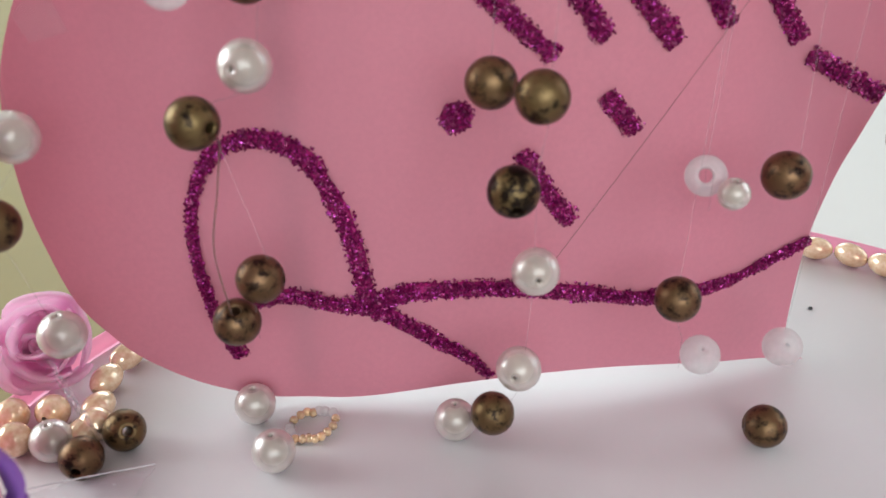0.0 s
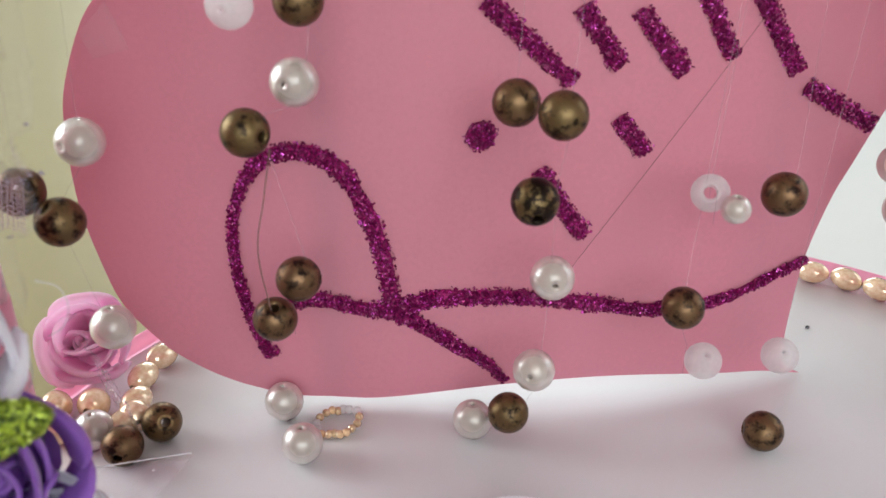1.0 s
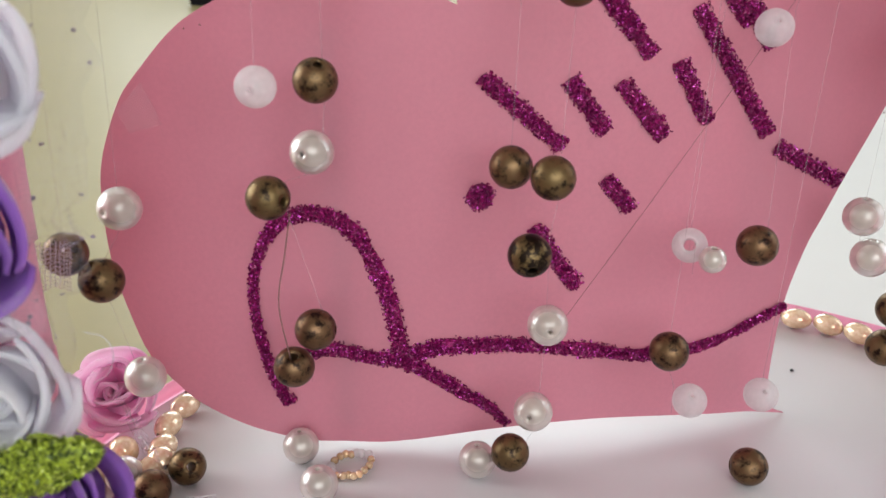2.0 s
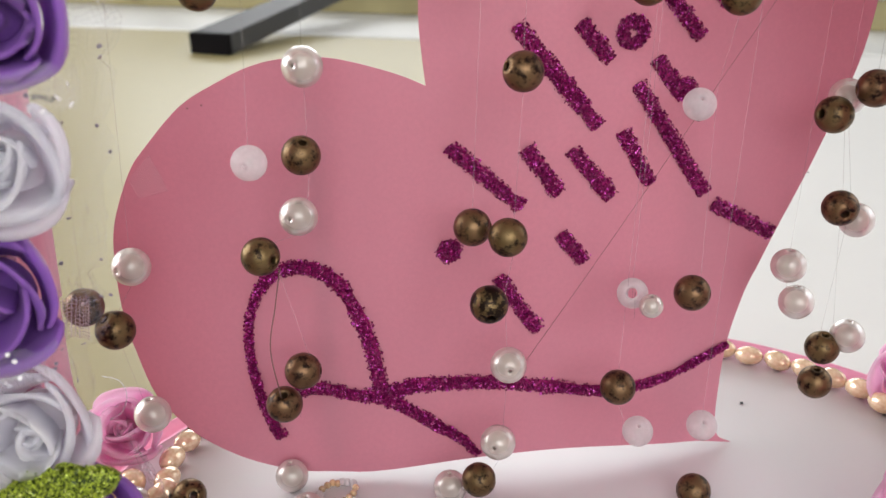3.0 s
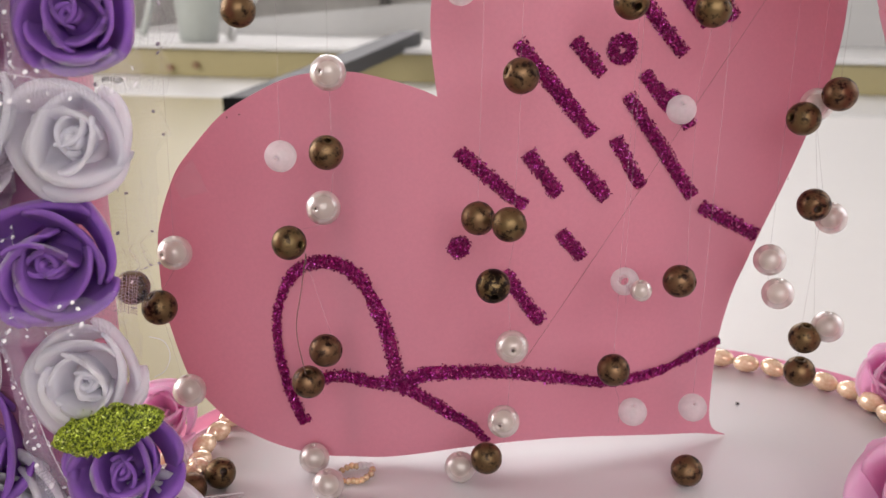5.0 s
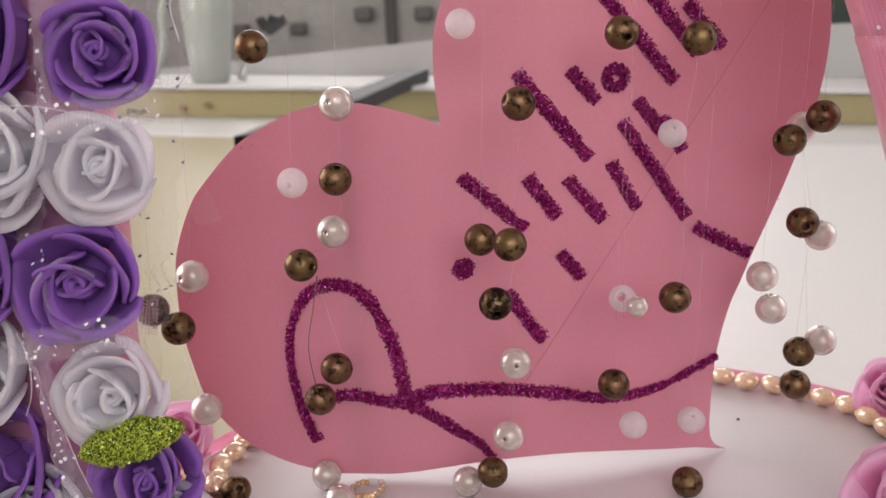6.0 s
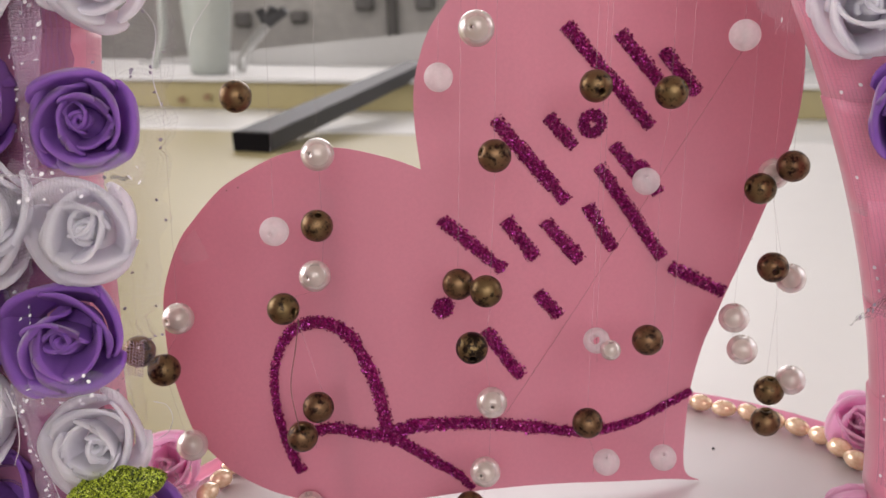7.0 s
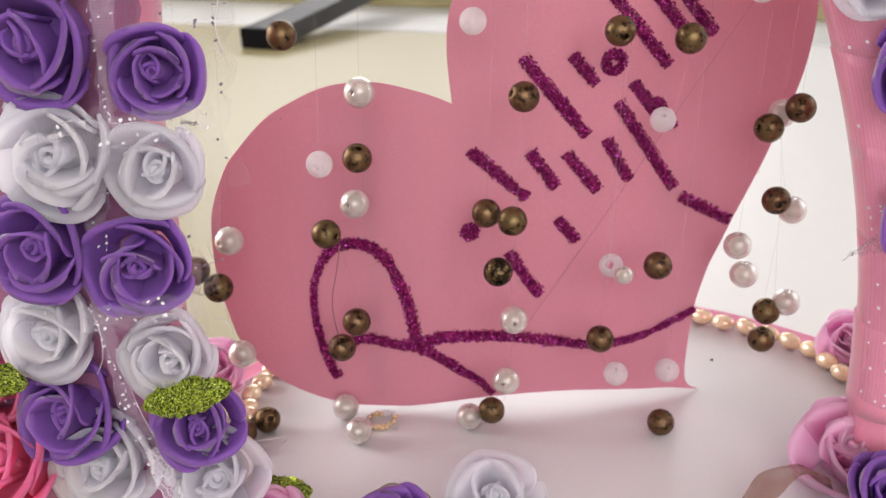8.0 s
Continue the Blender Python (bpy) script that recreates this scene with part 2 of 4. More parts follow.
def part(name, me, parent, label="", m=None):
    ob = new(name, me)
    ob.parent = parent
    if m is not None:
        ob.matrix_basis = m
    if label:
        tagged(ob, label)
    return ob


def empty(name, m, label, category, group="", kind=""):
    ob = new(name)
    ob.empty_display_size = 0.01
    ob.matrix_world = m
    return tagged(ob, label, category, group, kind)


def box_bm(x0, x1, y0, y1, z0, z1, bevel=0.0, segs=2):
    bm = bmesh.new()
    bmesh.ops.create_cube(bm, size=1)
    for v in bm.verts:
        v.co = Vector((x0 + (v.co.x + 0.5) * (x1 - x0), y0 + (v.co.y + 0.5) * (y1 - y0), z0 + (v.co.z + 0.5) * (z1 - z0)))
    if bevel:
        bmesh.ops.bevel(bm, geom=bm.edges[:], offset=bevel, segments=segs, profile=0.5, affect="EDGES")
    return bm


def bm_mesh(name, bm, material, smooth=False):
    me = bpy.data.meshes.new(name)
    bm.to_mesh(me)
    bm.free()
    me.materials.append(material)
    if smooth:
        me.shade_smooth()
    return me


def box(name, x0, x1, y0, y1, z0, z1, material, bevel=0.0):
    return bm_mesh(name, box_bm(x0, x1, y0, y1, z0, z1, bevel), material)


def lathe(name, profile, material, steps=28, close=False):
    """Turns (radius, z) round the z axis. close: joins the profile's end to its start."""
    n = len(profile)
    verts = [(r * math.cos(a), r * math.sin(a), z) for a in (2 * math.pi * i / steps for i in range(steps)) for r, z in profile]
    faces = []
    for i in range(steps):
        j = (i + 1) % steps
        for k in range(n if close else n - 1):
            q = (k + 1) % n
            faces.append((i * n + k, j * n + k, j * n + q, i * n + q))
    return mesh_of(name, verts, faces, material)


def tube(name, pts, radius, material, sides=6, flat=1.0):
    """A tube along points; radius may be a function of the way along, 0 to 1."""
    pts = [Vector(p) for p in pts]
    verts, faces = [], []
    for i, p in enumerate(pts):
        d = (pts[min(i + 1, len(pts) - 1)] - pts[max(i - 1, 0)]).normalized()
        side = d.cross(Vector((0, 1, 0))) if abs(d.y) < 0.9 else d.cross(Vector((1, 0, 0)))
        side.normalize()
        up = side.cross(d)
        r = radius(i / (len(pts) - 1)) if callable(radius) else radius
        for k in range(sides):
            a = 2 * math.pi * k / sides
            verts.append(p + side * (r * math.cos(a)) + up * (r * flat * math.sin(a)))
    for i in range(len(pts) - 1):
        for k in range(sides):
            q = (k + 1) % sides
            faces.append((i * sides + k, i * sides + q, (i + 1) * sides + q, (i + 1) * sides + k))
    faces += [tuple(range(sides)), tuple(reversed(range(len(verts) - sides, len(verts))))]
    return mesh_of(name, verts, faces, material)


def spline(pts, per=8):
    """A smooth line through control points (Catmull-Rom)."""
    p = [Vector(q) for q in pts]
    p = [2 * p[0] - p[1]] + p + [2 * p[-1] - p[-2]]
    out = []
    for i in range(1, len(p) - 2):
        for k in range(per):
            t = k / per
            out.append(0.5 * (2 * p[i] + (p[i + 1] - p[i - 1]) * t + (2 * p[i - 1] - 5 * p[i] + 4 * p[i + 1] - p[i + 2]) * t * t
                              + (3 * p[i] - p[i - 1] - 3 * p[i + 1] + p[i + 2]) * t ** 3))
    return out + [p[-2]]


# ---- the room ----
def structure(name, me, label, category, m=None):
    ob = tagged(new(name, me), label, category, kind="structure")
    if m is not None:
        ob.matrix_world = m
    return ob


FLOOR, TOP = -0.85, 1.95
structure("floor", box("floor", -2.1, 2.1, -2.1, 3.3, FLOOR - 0.1, FLOOR, M["floor"]), "plain greyish tiled room floor", "floor")
structure("ceiling", box("ceiling", -2.1, 2.1, -2.1, 3.3, TOP, TOP + 0.1, M["room"]), "plain white painted ceiling", "ceiling")


def wall_with_opening(name, along, u0, u1, a0, a1, b0, b1, place, label, paint="room"):
    """A wall 0.1 m thick with one window opening from a0 to a1 and from b0 to b1 in height."""
    bm = bmesh.new()
    for s, e, lo, hi in ((u0, a0, FLOOR, TOP), (a1, u1, FLOOR, TOP), (a0, a1, FLOOR, b0), (a0, a1, b1, TOP)):
        sub = box_bm(s, e, place, place + 0.1, lo, hi) if along == "x" else box_bm(place, place + 0.1, s, e, lo, hi)
        tmp = bpy.data.meshes.new("tmp")
        sub.to_mesh(tmp)
        sub.free()
        bm.from_mesh(tmp)
        bpy.data.meshes.remove(tmp)
    return structure(name, bm_mesh(name, bm, M[paint]), label, "wall")


# the west opening is made only for the added fill lamp
wall_with_opening("wall_west", "y", -2.0, 3.2, -0.42, 0.92, 0.28, 1.42, -2.1, "plain off-white wall with a window opening")
wall_with_opening("wall_east", "y", -2.0, 3.2, -0.02, 1.52, 0.28, 1.62, 2.0, "plain off-white wall with a window opening")
wall_with_opening("wall_south", "x", -2.0, 2.0, -0.32, 1.52, 0.30, 1.54, -2.1, "plain off-white wall with a window opening")

wall_with_opening("wall_north", "x", -2.0, 2.0, -1.62, 0.82, 0.74, 1.76, 3.2, "grey stained wall with a window opening beyond the counter", "wall")

# the table under the gift, with a white sheet over part of it; table and counter run a little out of level
FAR = pose(0, 0, 0, 0, 2.7, 0)


def far_thing(name, label, category):
    return empty(name, FAR.copy(), label, category)


table = far_thing("table", "large cream laminate table under the round gift base", "table")
part("tabletop", box("tabletop", -1.60, 1.50, -0.48, 1.295, -0.072, -0.0350, M["cream"], 0.004), table)
for lx in (-1.5, 1.4):
    for ly in (-0.40, 1.2):
        part("leg", box("leg", lx - 0.03, lx + 0.03, ly - 0.03, ly + 0.03, FLOOR + 0.08, -0.072, M["cream"], 0.003), table)
sheet = tagged(new("white_sheet", box("white_sheet", 0.035, 1.45, -0.35, 1.285, -0.0349, -0.0332, M["cabinet"], 0.0004)), "smooth white sheet spread on the cream table", "sheet")
sheet.matrix_world = FAR

# ---- the counter and what stands on it, far behind ----
counter = far_thing("stepped_counter", "stepped cream counter with white edges behind the table", "counter")
part("lower_step", box("lower_step", -1.9, 1.9, 1.300, 2.5, -0.74, -0.0315, M["slab"], 0.006), counter, "white lower step")
part("upstand", box("upstand", -1.9, 1.85, 1.66, 2.5, -0.0310, 0.030, M["cream"], 0.003), counter, "cream upstand")
for kx, kz in ((-0.840, -0.012), (-0.779, -0.005)):
    part("knob", tube("knob", [(kx, 1.662, kz), (kx, 1.656, kz), (kx, 1.650, kz)], 0.007, M["brown_stick"], 14), counter, "small brown knob")
part("upper_ledge", box("upper_ledge", -1.9, 1.85, 1.645, 2.5, 0.0305, 0.042, M["slab"], 0.003), counter, "white upper ledge")


# ---- the round base ----
CX, CY = 0.060, -0.050


def ring_profile(r, z0, z1, bevel):
    return [(0.0001, z0), (r - bevel, z0), (r, z0 + bevel), (r, z1 - bevel), (r - bevel, z1), (0.0001, z1)]


base = empty("gift_base", pose(CX, CY, 0), "round white board base edged with pink ribbon", "base")
part("board", lathe("board", ring_profile(0.1465, -0.0295, 0.0, 0.0012), M["board"], 96), base)
part("rim_ribbon", lathe("rim_ribbon", [(0.1467, -0.026), (0.1480, -0.026), (0.1484, -0.01), (0.1480, 0.0038), (0.1467, 0.0042), (0.1462, 0.0)],
                         M["rim"], 120), base, "bright pink satin ribbon")


# ---- pearl string round the edge ----
def bead_profile(r, hole, squash=1.0, n=14):
    a0 = math.asin(hole / r)
    out = [(r * math.sin(a), r * squash * math.cos(a)) for a in (a0 + (math.pi - 2 * a0) * i / (n - 1) for i in range(n))]
    return out


def oval(name, material, r, length):
    return lathe(name, bead_profile(r, 0.0006, length / (2 * r), 12), material, 16)


string = empty("pearl_string", pose(CX, CY, 0), "string of champagne oval pearls round the base edge", "pearl string")
oval_me = oval("pearl", M["gold_pearl"], 0.0034, 0.0098)
rnd = random.Random(4)
count = 49
for i in range(count):
    a = radians(-25) + radians(194) * i / (count - 1)
    r = 0.1388 - 0.009 * max(0.0, min(1.0, (52 - math.degrees(a)) / 13)) - 0.0158 * max(0.0, min(1.0, (math.degrees(a) - 154) / 13)) + rnd.uniform(-0.0012, 0.0012)
    part("pearl", oval_me, string, "", pose(r * math.cos(a), r * math.sin(a), 0.0036, 90 + rnd.uniform(-8, 8), 0, math.degrees(a) + rnd.uniform(-10, 10)))

# ---- the heart ----
def heart_y(x, z):
    """How far back the bent paper lies at x, z; its right foot curls forward a little."""
    wave = 0.0007 * math.exp(-((x + 0.014) / 0.006) ** 2) + 0.0006 * math.exp(-((x - 0.093) / 0.006) ** 2) + 0.0005 * math.sin(31 * z + 20 * x)
    s = max(0.0, min(1.0, (x - 0.05) / 0.05))
    curl = 0.0021 * math.tanh((z - 0.016) / 0.014) * s * s * (3 - 2 * s)
    return -0.0052 + 0.1724 * x + 0.0197 * z + 0.797 * x * x + wave + curl


OUTLINE = [(0.0154, 0.1144), (0.0102, 0.1168), (0.0043, 0.1189), (-0.0033, 0.1211), (-0.0102, 0.1223), (-0.0205, 0.1222), (-0.0286, 0.1205), (-0.0372, 0.1167), (-0.0472, 0.1109),
           (-0.0573, 0.1007), (-0.0630, 0.0932), (-0.0688, 0.0790), (-0.0701, 0.0665), (-0.0697, 0.0535), (-0.0675, 0.0420), (-0.0634, 0.0285), (-0.0562, 0.0190), (-0.0514, 0.0144),
           (-0.0430, 0.0092), (-0.0341, 0.0055), (-0.0215, 0.0024), (-0.0025, 0.0014), (0.0250, 0.0036), (0.0494, 0.0042), (0.0745, 0.0031), (0.0940, 0.0018), (0.1046, 0.0003)]
OUTLINE_2 = [(0.1046, 0.0003), (0.1006, 0.0026), (0.0990, 0.0072), (0.0994, 0.0174), (0.1012, 0.0337), (0.1050, 0.0486), (0.1087, 0.0575), (0.1134, 0.0685), (0.1193, 0.0813), (0.1243, 0.0929),
             (0.1320, 0.1122), (0.1352, 0.1252), (0.1365, 0.1374), (0.1361, 0.1480), (0.1348, 0.1548), (0.1290, 0.1640), (0.1150, 0.1750), (0.0900, 0.1830), (0.0640, 0.1835), (0.0420, 0.1770),
             (0.0290, 0.1680), (0.0237, 0.1623), (0.0192, 0.1555), (0.0162, 0.1474), (0.0144, 0.1393), (0.0142, 0.1281), (0.0154, 0.1144)]


def heart_mesh():
    edge = [(p.x, p.y) for p in spline([(x, z, 0) for x, z in OUTLINE], 5)[:-1] + spline([(x, z, 0) for x, z in OUTLINE_2], 5)[:-1]]
    bm = bmesh.new()
    loop = [bm.verts.new((x, 0, z)) for x, z in edge]
    bm.faces.new(loop)
    for axis, lo, hi in ((0, -0.08, 0.14), (2, 0.0, 0.19)):
        c = lo
        while c < hi:
            co, no = [0, 0, 0], [0, 0, 0]
            co[axis], no[axis] = c, 1
            bmesh.ops.bisect_plane(bm, geom=bm.verts[:] + bm.edges[:] + bm.faces[:], plane_co=co, plane_no=no, dist=1e-6)
            c += 0.005
    bmesh.ops.triangulate(bm, faces=bm.faces[:])
    for v in bm.verts:
        v.co.y = heart_y(v.co.x, v.co.z)
    bmesh.ops.recalc_face_normals(bm, faces=bm.faces[:])
    bmesh.ops.solidify(bm, geom=bm.faces[:], thickness=0.0004)
    for e in bm.edges:
        if len(e.link_faces) == 2 and e.calc_face_angle() > 0.8:
            e.smooth = False
    return bm_mesh("heart_sheet", bm, M["heart"], True)


heart = empty("paper_heart", Matrix(), "large pink paper heart decorated with magenta glitter strokes", "paper heart")
sheet_of_heart = part("heart_sheet", heart_mesh(), heart, "bent pink paper sheet")
# unseen sticks that hold the sheet up from behind, added to shade soft stripes through it
for x, high, gap in ((-0.0150, 0.110, 0.0040), (0.0860, 0.090, 0.0058)):
    part("support_stick", tube("support_stick", [(x, heart_y(x, high * k / 12) + gap, 0.007 + (high - 0.007) * k / 12) for k in range(13)], 0.0034, M["brown_stick"], 10), heart, "thin wooden stick")


def glitter_stroke(name, pts, width, seed, shape=(1.0, 1.0, 1.0, 1.0, 1.0)):
    """A raised line of glitter glue: a flattened core and loose flakes standing off it."""
    r = random.Random(seed)
    line = spline([(x, 0, z) for x, z in pts], 10) if len(pts) > 2 else [Vector((pts[0][0] + (pts[1][0] - pts[0][0]) * k / 14, 0, pts[0][1] + (pts[1][1] - pts[0][1]) * k / 14)) for k in range(15)]
    line = [Vector((p.x, heart_y(p.x, p.z) - 0.0003, p.z)) for p in line]
    wob = [0.28 * noise.noise(p * 500 + Vector((seed, 0, 0))) + 0.25 * noise.noise(p * 110 + Vector((0, seed, 0))) for p in line]
    for i in range(len(line)):
        k = min(3.999, 4 * i / (len(line) - 1))
        wob[i] = (1 + wob[i]) * (shape[int(k)] + (shape[int(k) + 1] - shape[int(k)]) * (k - int(k))) - 1
    me = tube(name, line, lambda s: 0.88 * width * (1 + wob[int(s * (len(line) - 1))]) * min(1.0, 0.45 + 9 * min(s, 1 - s)), M["glitter"], 8, 0.55)
    verts, faces = [tuple(v.co) for v in me.vertices], [tuple(p.vertices) for p in me.polygons]
    bpy.data.meshes.remove(me)
    length = sum((line[i + 1] - line[i]).length for i in range(len(line) - 1))
    for _ in range(int(length * 46000)):
        i = r.randrange(len(line) - 1)
        c = line[i].lerp(line[i + 1], r.random())
        d = (line[i + 1] - line[i]).normalized()
        side = d.cross(Vector((0, 1, 0))).normalized()
        o = max(-1.16, min(1.16, r.gauss(0, 0.56))) * (1 + wob[i])
        c = c + side * (o * width) + Vector((0, -width * 0.55 * math.sqrt(max(0.0, 1 - min(1, o * o))) - r.random() * 0.0003, 0))
        q = Euler((r.uniform(-1.0, 1.0), r.uniform(0, 6.3), r.uniform(-1.0, 1.0))).to_matrix()
        a, b = r.uniform(0.00016, 0.00050), r.uniform(0.00015, 0.00036)
        k = len(verts)
        verts += [tuple(c + q @ Vector((sx * a, 0, sz * b))) for sx, sz in ((-1, -1), (1, -1), (1, 1), (-1, 1))]
        faces.append((k, k + 1, k + 2, k + 3))
    return part(name, mesh_of(name, verts, faces, M["glitter"], False), sheet_of_heart, "raised magenta glitter glue")


STROKES = [
    [(-0.0283, 0.0143), (-0.0310, 0.0205), (-0.0337, 0.0300), (-0.0350, 0.0395), (-0.0349, 0.0490), (-0.0323, 0.0580), (-0.0274, 0.0644), (-0.0205, 0.0664), (-0.0142, 0.0645),
     (-0.0087, 0.0595), (-0.0049, 0.0520), (-0.0018, 0.0420), (0.0002, 0.0310), (0.0014, 0.0262)],
    [(-0.0280, 0.0270), (-0.0181, 0.0295), (-0.0072, 0.0271), (0.0015, 0.0254), (0.0099, 0.0203), (0.0169, 0.0150), (0.0210, 0.0127), (0.0280, 0.0055)],
    [(0.0015, 0.0255), (0.0060, 0.0280), (0.0113, 0.0291), (0.0255, 0.0289), (0.0350, 0.0280), (0.0499, 0.0254), (0.0623, 0.0230), (0.0727, 0.0229), (0.0830, 0.0250), (0.0933, 0.0290), (0.1013, 0.0332)],
]
for i, s in enumerate(STROKES):
    glitter_stroke("glitter_line", s, 0.0019, i + 1, ((1.0, 0.62, 0.85, 1.15, 1.1), (0.9, 1.0, 1.05, 0.85, 0.6), (1.0, 1.05, 0.95, 0.72, 0.5))[i])
# the lettering stands as plain slanting bars of glitter
BARS = [((0.0210, 0.0985), (0.0400, 0.0808)), ((0.0408, 0.0970), (0.0500, 0.0840)), ((0.0385, 0.1288), (0.0600, 0.1018)), ((0.0505, 0.0726), (0.0572, 0.0640)), ((0.0335, 0.0610), (0.0446, 0.0440)),
        ((0.0665, 0.1000), (0.0747, 0.0850)), ((0.0700, 0.1125), (0.0904, 0.0805)), ((0.0933, 0.0773), (0.1116, 0.0668)), ((0.0747, 0.1187), (0.0828, 0.1080)), ((0.0602, 0.1560), (0.0864, 0.1235)),
        ((0.0530, 0.0960), (0.0640, 0.0820)), ((0.0765, 0.1530), (0.0935, 0.1318)), ((0.0470, 0.1180), (0.0560, 0.1067)), ((0.0545, 0.1290), (0.0625, 0.1190)), ((0.0820, 0.1130), (0.0890, 0.1020)), ((0.0900, 0.1470), (0.1010, 0.1330))]
for i, (a, b) in enumerate(BARS):
    glitter_stroke("glitter_bar", [a, b], 0.0020, i + 20)
for i, (x, z, ring, heart_of_it) in enumerate([(0.0205, 0.0690, 0.0027, 0.0004), (0.0682, 0.1256, 0.0030, 0.0027)]):
    turn = [ring + (heart_of_it - ring) * k / 15 for k in range(16)]
    glitter_stroke("glitter_dot", [(x + q * math.cos(0.8 * k), z + q * math.sin(0.8 * k)) for k, q in enumerate(turn)], 0.0014, i + 40)

# ---- hanging beads ----
R = 0.0047


def bead_mesh(name, material, r=R, hole=0.0011):
    prof = bead_profile(r, hole)
    prof += [(hole * 0.92, -r * 0.80), (hole * 0.92, r * 0.80)]
    return lathe(name, prof, material, 28, close=True)


BEAD = {k: bead_mesh(k + "_bead", M[k], 0.0041 if k == "frost" else R, 0.0011 if k in ("bronze", "worn") else 0.0005) for k in ("bronze", "worn", "pearl", "rose_pearl", "frost")}
LABEL = {"worn": "bronze round bead with large black patina patches", "bronze": "antique bronze round bead with a drilled hole", "pearl": "shiny white pearl bead on a nylon thread",
         "rose_pearl": "pinkish pearl bead on a nylon thread", "frost": "frosted translucent white bead on a nylon thread"}
BEAD["small"] = bead_mesh("small_bead", M["pearl"], 0.0030, 0.0007)
BEAD["ring"] = bead_mesh("ring_bead", M["frost"], 0.0040, 0.0015)
LABEL["ring"] = LABEL["frost"]
LABEL["small"] = "small white pearl bead on a nylon thread"


def bead(kind, x, y, z, rx=60, rz=0, lying=False, r=None):
    ob = new("bead", BEAD[kind])
    ob.matrix_world = pose(x, y, z, rx, 0, rz)
    label = LABEL[kind].replace("on a nylon thread", "lying on the white base") if lying else LABEL[kind]
    tagged(ob, label if not lying or "lying" in label else "antique bronze round bead lying on the white base", "bead", "loose beads" if lying else "hanging beads")
    return ob


STRANDS = [
    [("pearl", -0.0083, -0.0299, 0.1238, 80, -14), ("bronze", -0.0110, -0.0271, 0.1027, 35, 30), ("pearl", -0.0126, -0.0279, 0.0878, 82, -12),
     ("bronze", -0.0211, -0.0335, 0.0794, 90, 62), ("bronze", -0.0142, -0.0298, 0.0471, 90, 95), ("bronze", -0.0196, -0.0308, 0.0378, 30, 20)],
    [("frost", -0.0200, -0.0380, 0.1036, 90, 0)],
    [("bronze", -0.0333, -0.0236, 0.1402, 80, -70)],
    [("frost", 0.0255, -0.0206, 0.1434, 6, 0)],
    [("pearl", 0.0386, -0.0375, 0.1562, 84, -10)],
    [("bronze", 0.0410, -0.0247, 0.1216, 70, -60), ("bronze", 0.0377, -0.0277, 0.0832, 75, 100), ("worn", 0.0333, -0.0299, 0.0668, 115, 10),
     ("pearl", 0.0376, -0.0212, 0.0461, 84, 8), ("pearl", 0.0348, -0.0206, 0.0226, 80, -10), ("bronze", 0.0295, -0.0199, 0.0101, 90, 95)],
    [("bronze", 0.0287, -0.0207, 0.0832, 85, 85)],
    [("bronze", 0.0690, -0.0120, 0.1390, 108, 22)],
    [("bronze", 0.0899, -0.0106, 0.1364, 60, 70), ("frost", 0.0838, -0.0021, 0.1098, 60, 0), ("bronze", 0.0843, -0.0091, 0.0623, 90, 72)],
    [("ring", 0.0690, -0.0112, 0.0627, 66, -10), ("small", 0.0730, -0.0183, 0.0623, 8, 0)],
    [("bronze", 0.0662, -0.0138, 0.0367, 90, 80), ("frost", 0.0719, -0.0148, 0.0242, 40, 0)],
    [("frost", 0.1075, -0.0200, 0.1514, 6, 0)],
    [("bronze", 0.1263, 0.0021, 0.1128, 85, 85), ("bronze", 0.1174, 0.0026, 0.1062, 80, -60), ("bronze", 0.1225, 0.0047, 0.0813, 95, 0),
     ("bronze", 0.1236, 0.0075, 0.0397, 15, 10), ("bronze", 0.1232, 0.0086, 0.0283, 10, 0)],
    [("rose_pearl", 0.1230, 0.0120, 0.1090, 6, 0), ("rose_pearl", 0.1295, 0.0120, 0.0757, 6, 0), ("rose_pearl", 0.1300, 0.0080, 0.0432, 6, 0)],
    [("rose_pearl", 0.1119, 0.0069, 0.0642, 6, 0), ("rose_pearl", 0.1144, 0.0048, 0.0545, 6, 0)],
    [("pearl", -0.0532, -0.0351, 0.0768, 85, -20), ("bronze", -0.0545, -0.0448, 0.0644, 35, -30), ("pearl", -0.0533, -0.0356, 0.0362, 6, 0)],
    [("bronze", -0.0626, -0.0428, 0.0692, 60, 60)],
    [("frost", 0.0894, -0.0100, 0.0239, 50, 0)],
]
HANG = 0.2335
for strand in STRANDS:
    pts = []
    for kind, x, y, z, rx, rz in strand:
        bead(kind, x, y, z, rx, rz)
        pts.append((x, y, z))
    x0, y0, z0 = pts[0]
    line = [Vector((x0 + 0.05 * (HANG - z0), y0, HANG))]
    for x, y, z in pts:
        # the thread stays plumb and touches each bead where it can
        for dz in (0.8 * R, -0.8 * R):
            px = x0 + 0.05 * (z - z0)
            line.append(Vector((x + max(-0.85 * R, min(0.85 * R, px - x)), y + 0.0002, z + dz)))
    me = tube("thread", line, 0.00006, M["thread"], 5)
    tagged(new("nylon_thread", me), "fine clear nylon thread carrying hanging beads", "thread", "bead threads")
slack = spline([(-0.0165, -0.0340, 0.0765), (-0.0190, -0.0325, 0.066), (-0.0214, -0.0322, 0.054), (-0.0195, -0.0330, 0.0405)], 8)
tagged(new("slack_thread", tube("slack_thread", slack, 0.00016, M["dark_thread"], 5)), "slack brownish thread end beside the bronze beads", "thread", "bead threads")
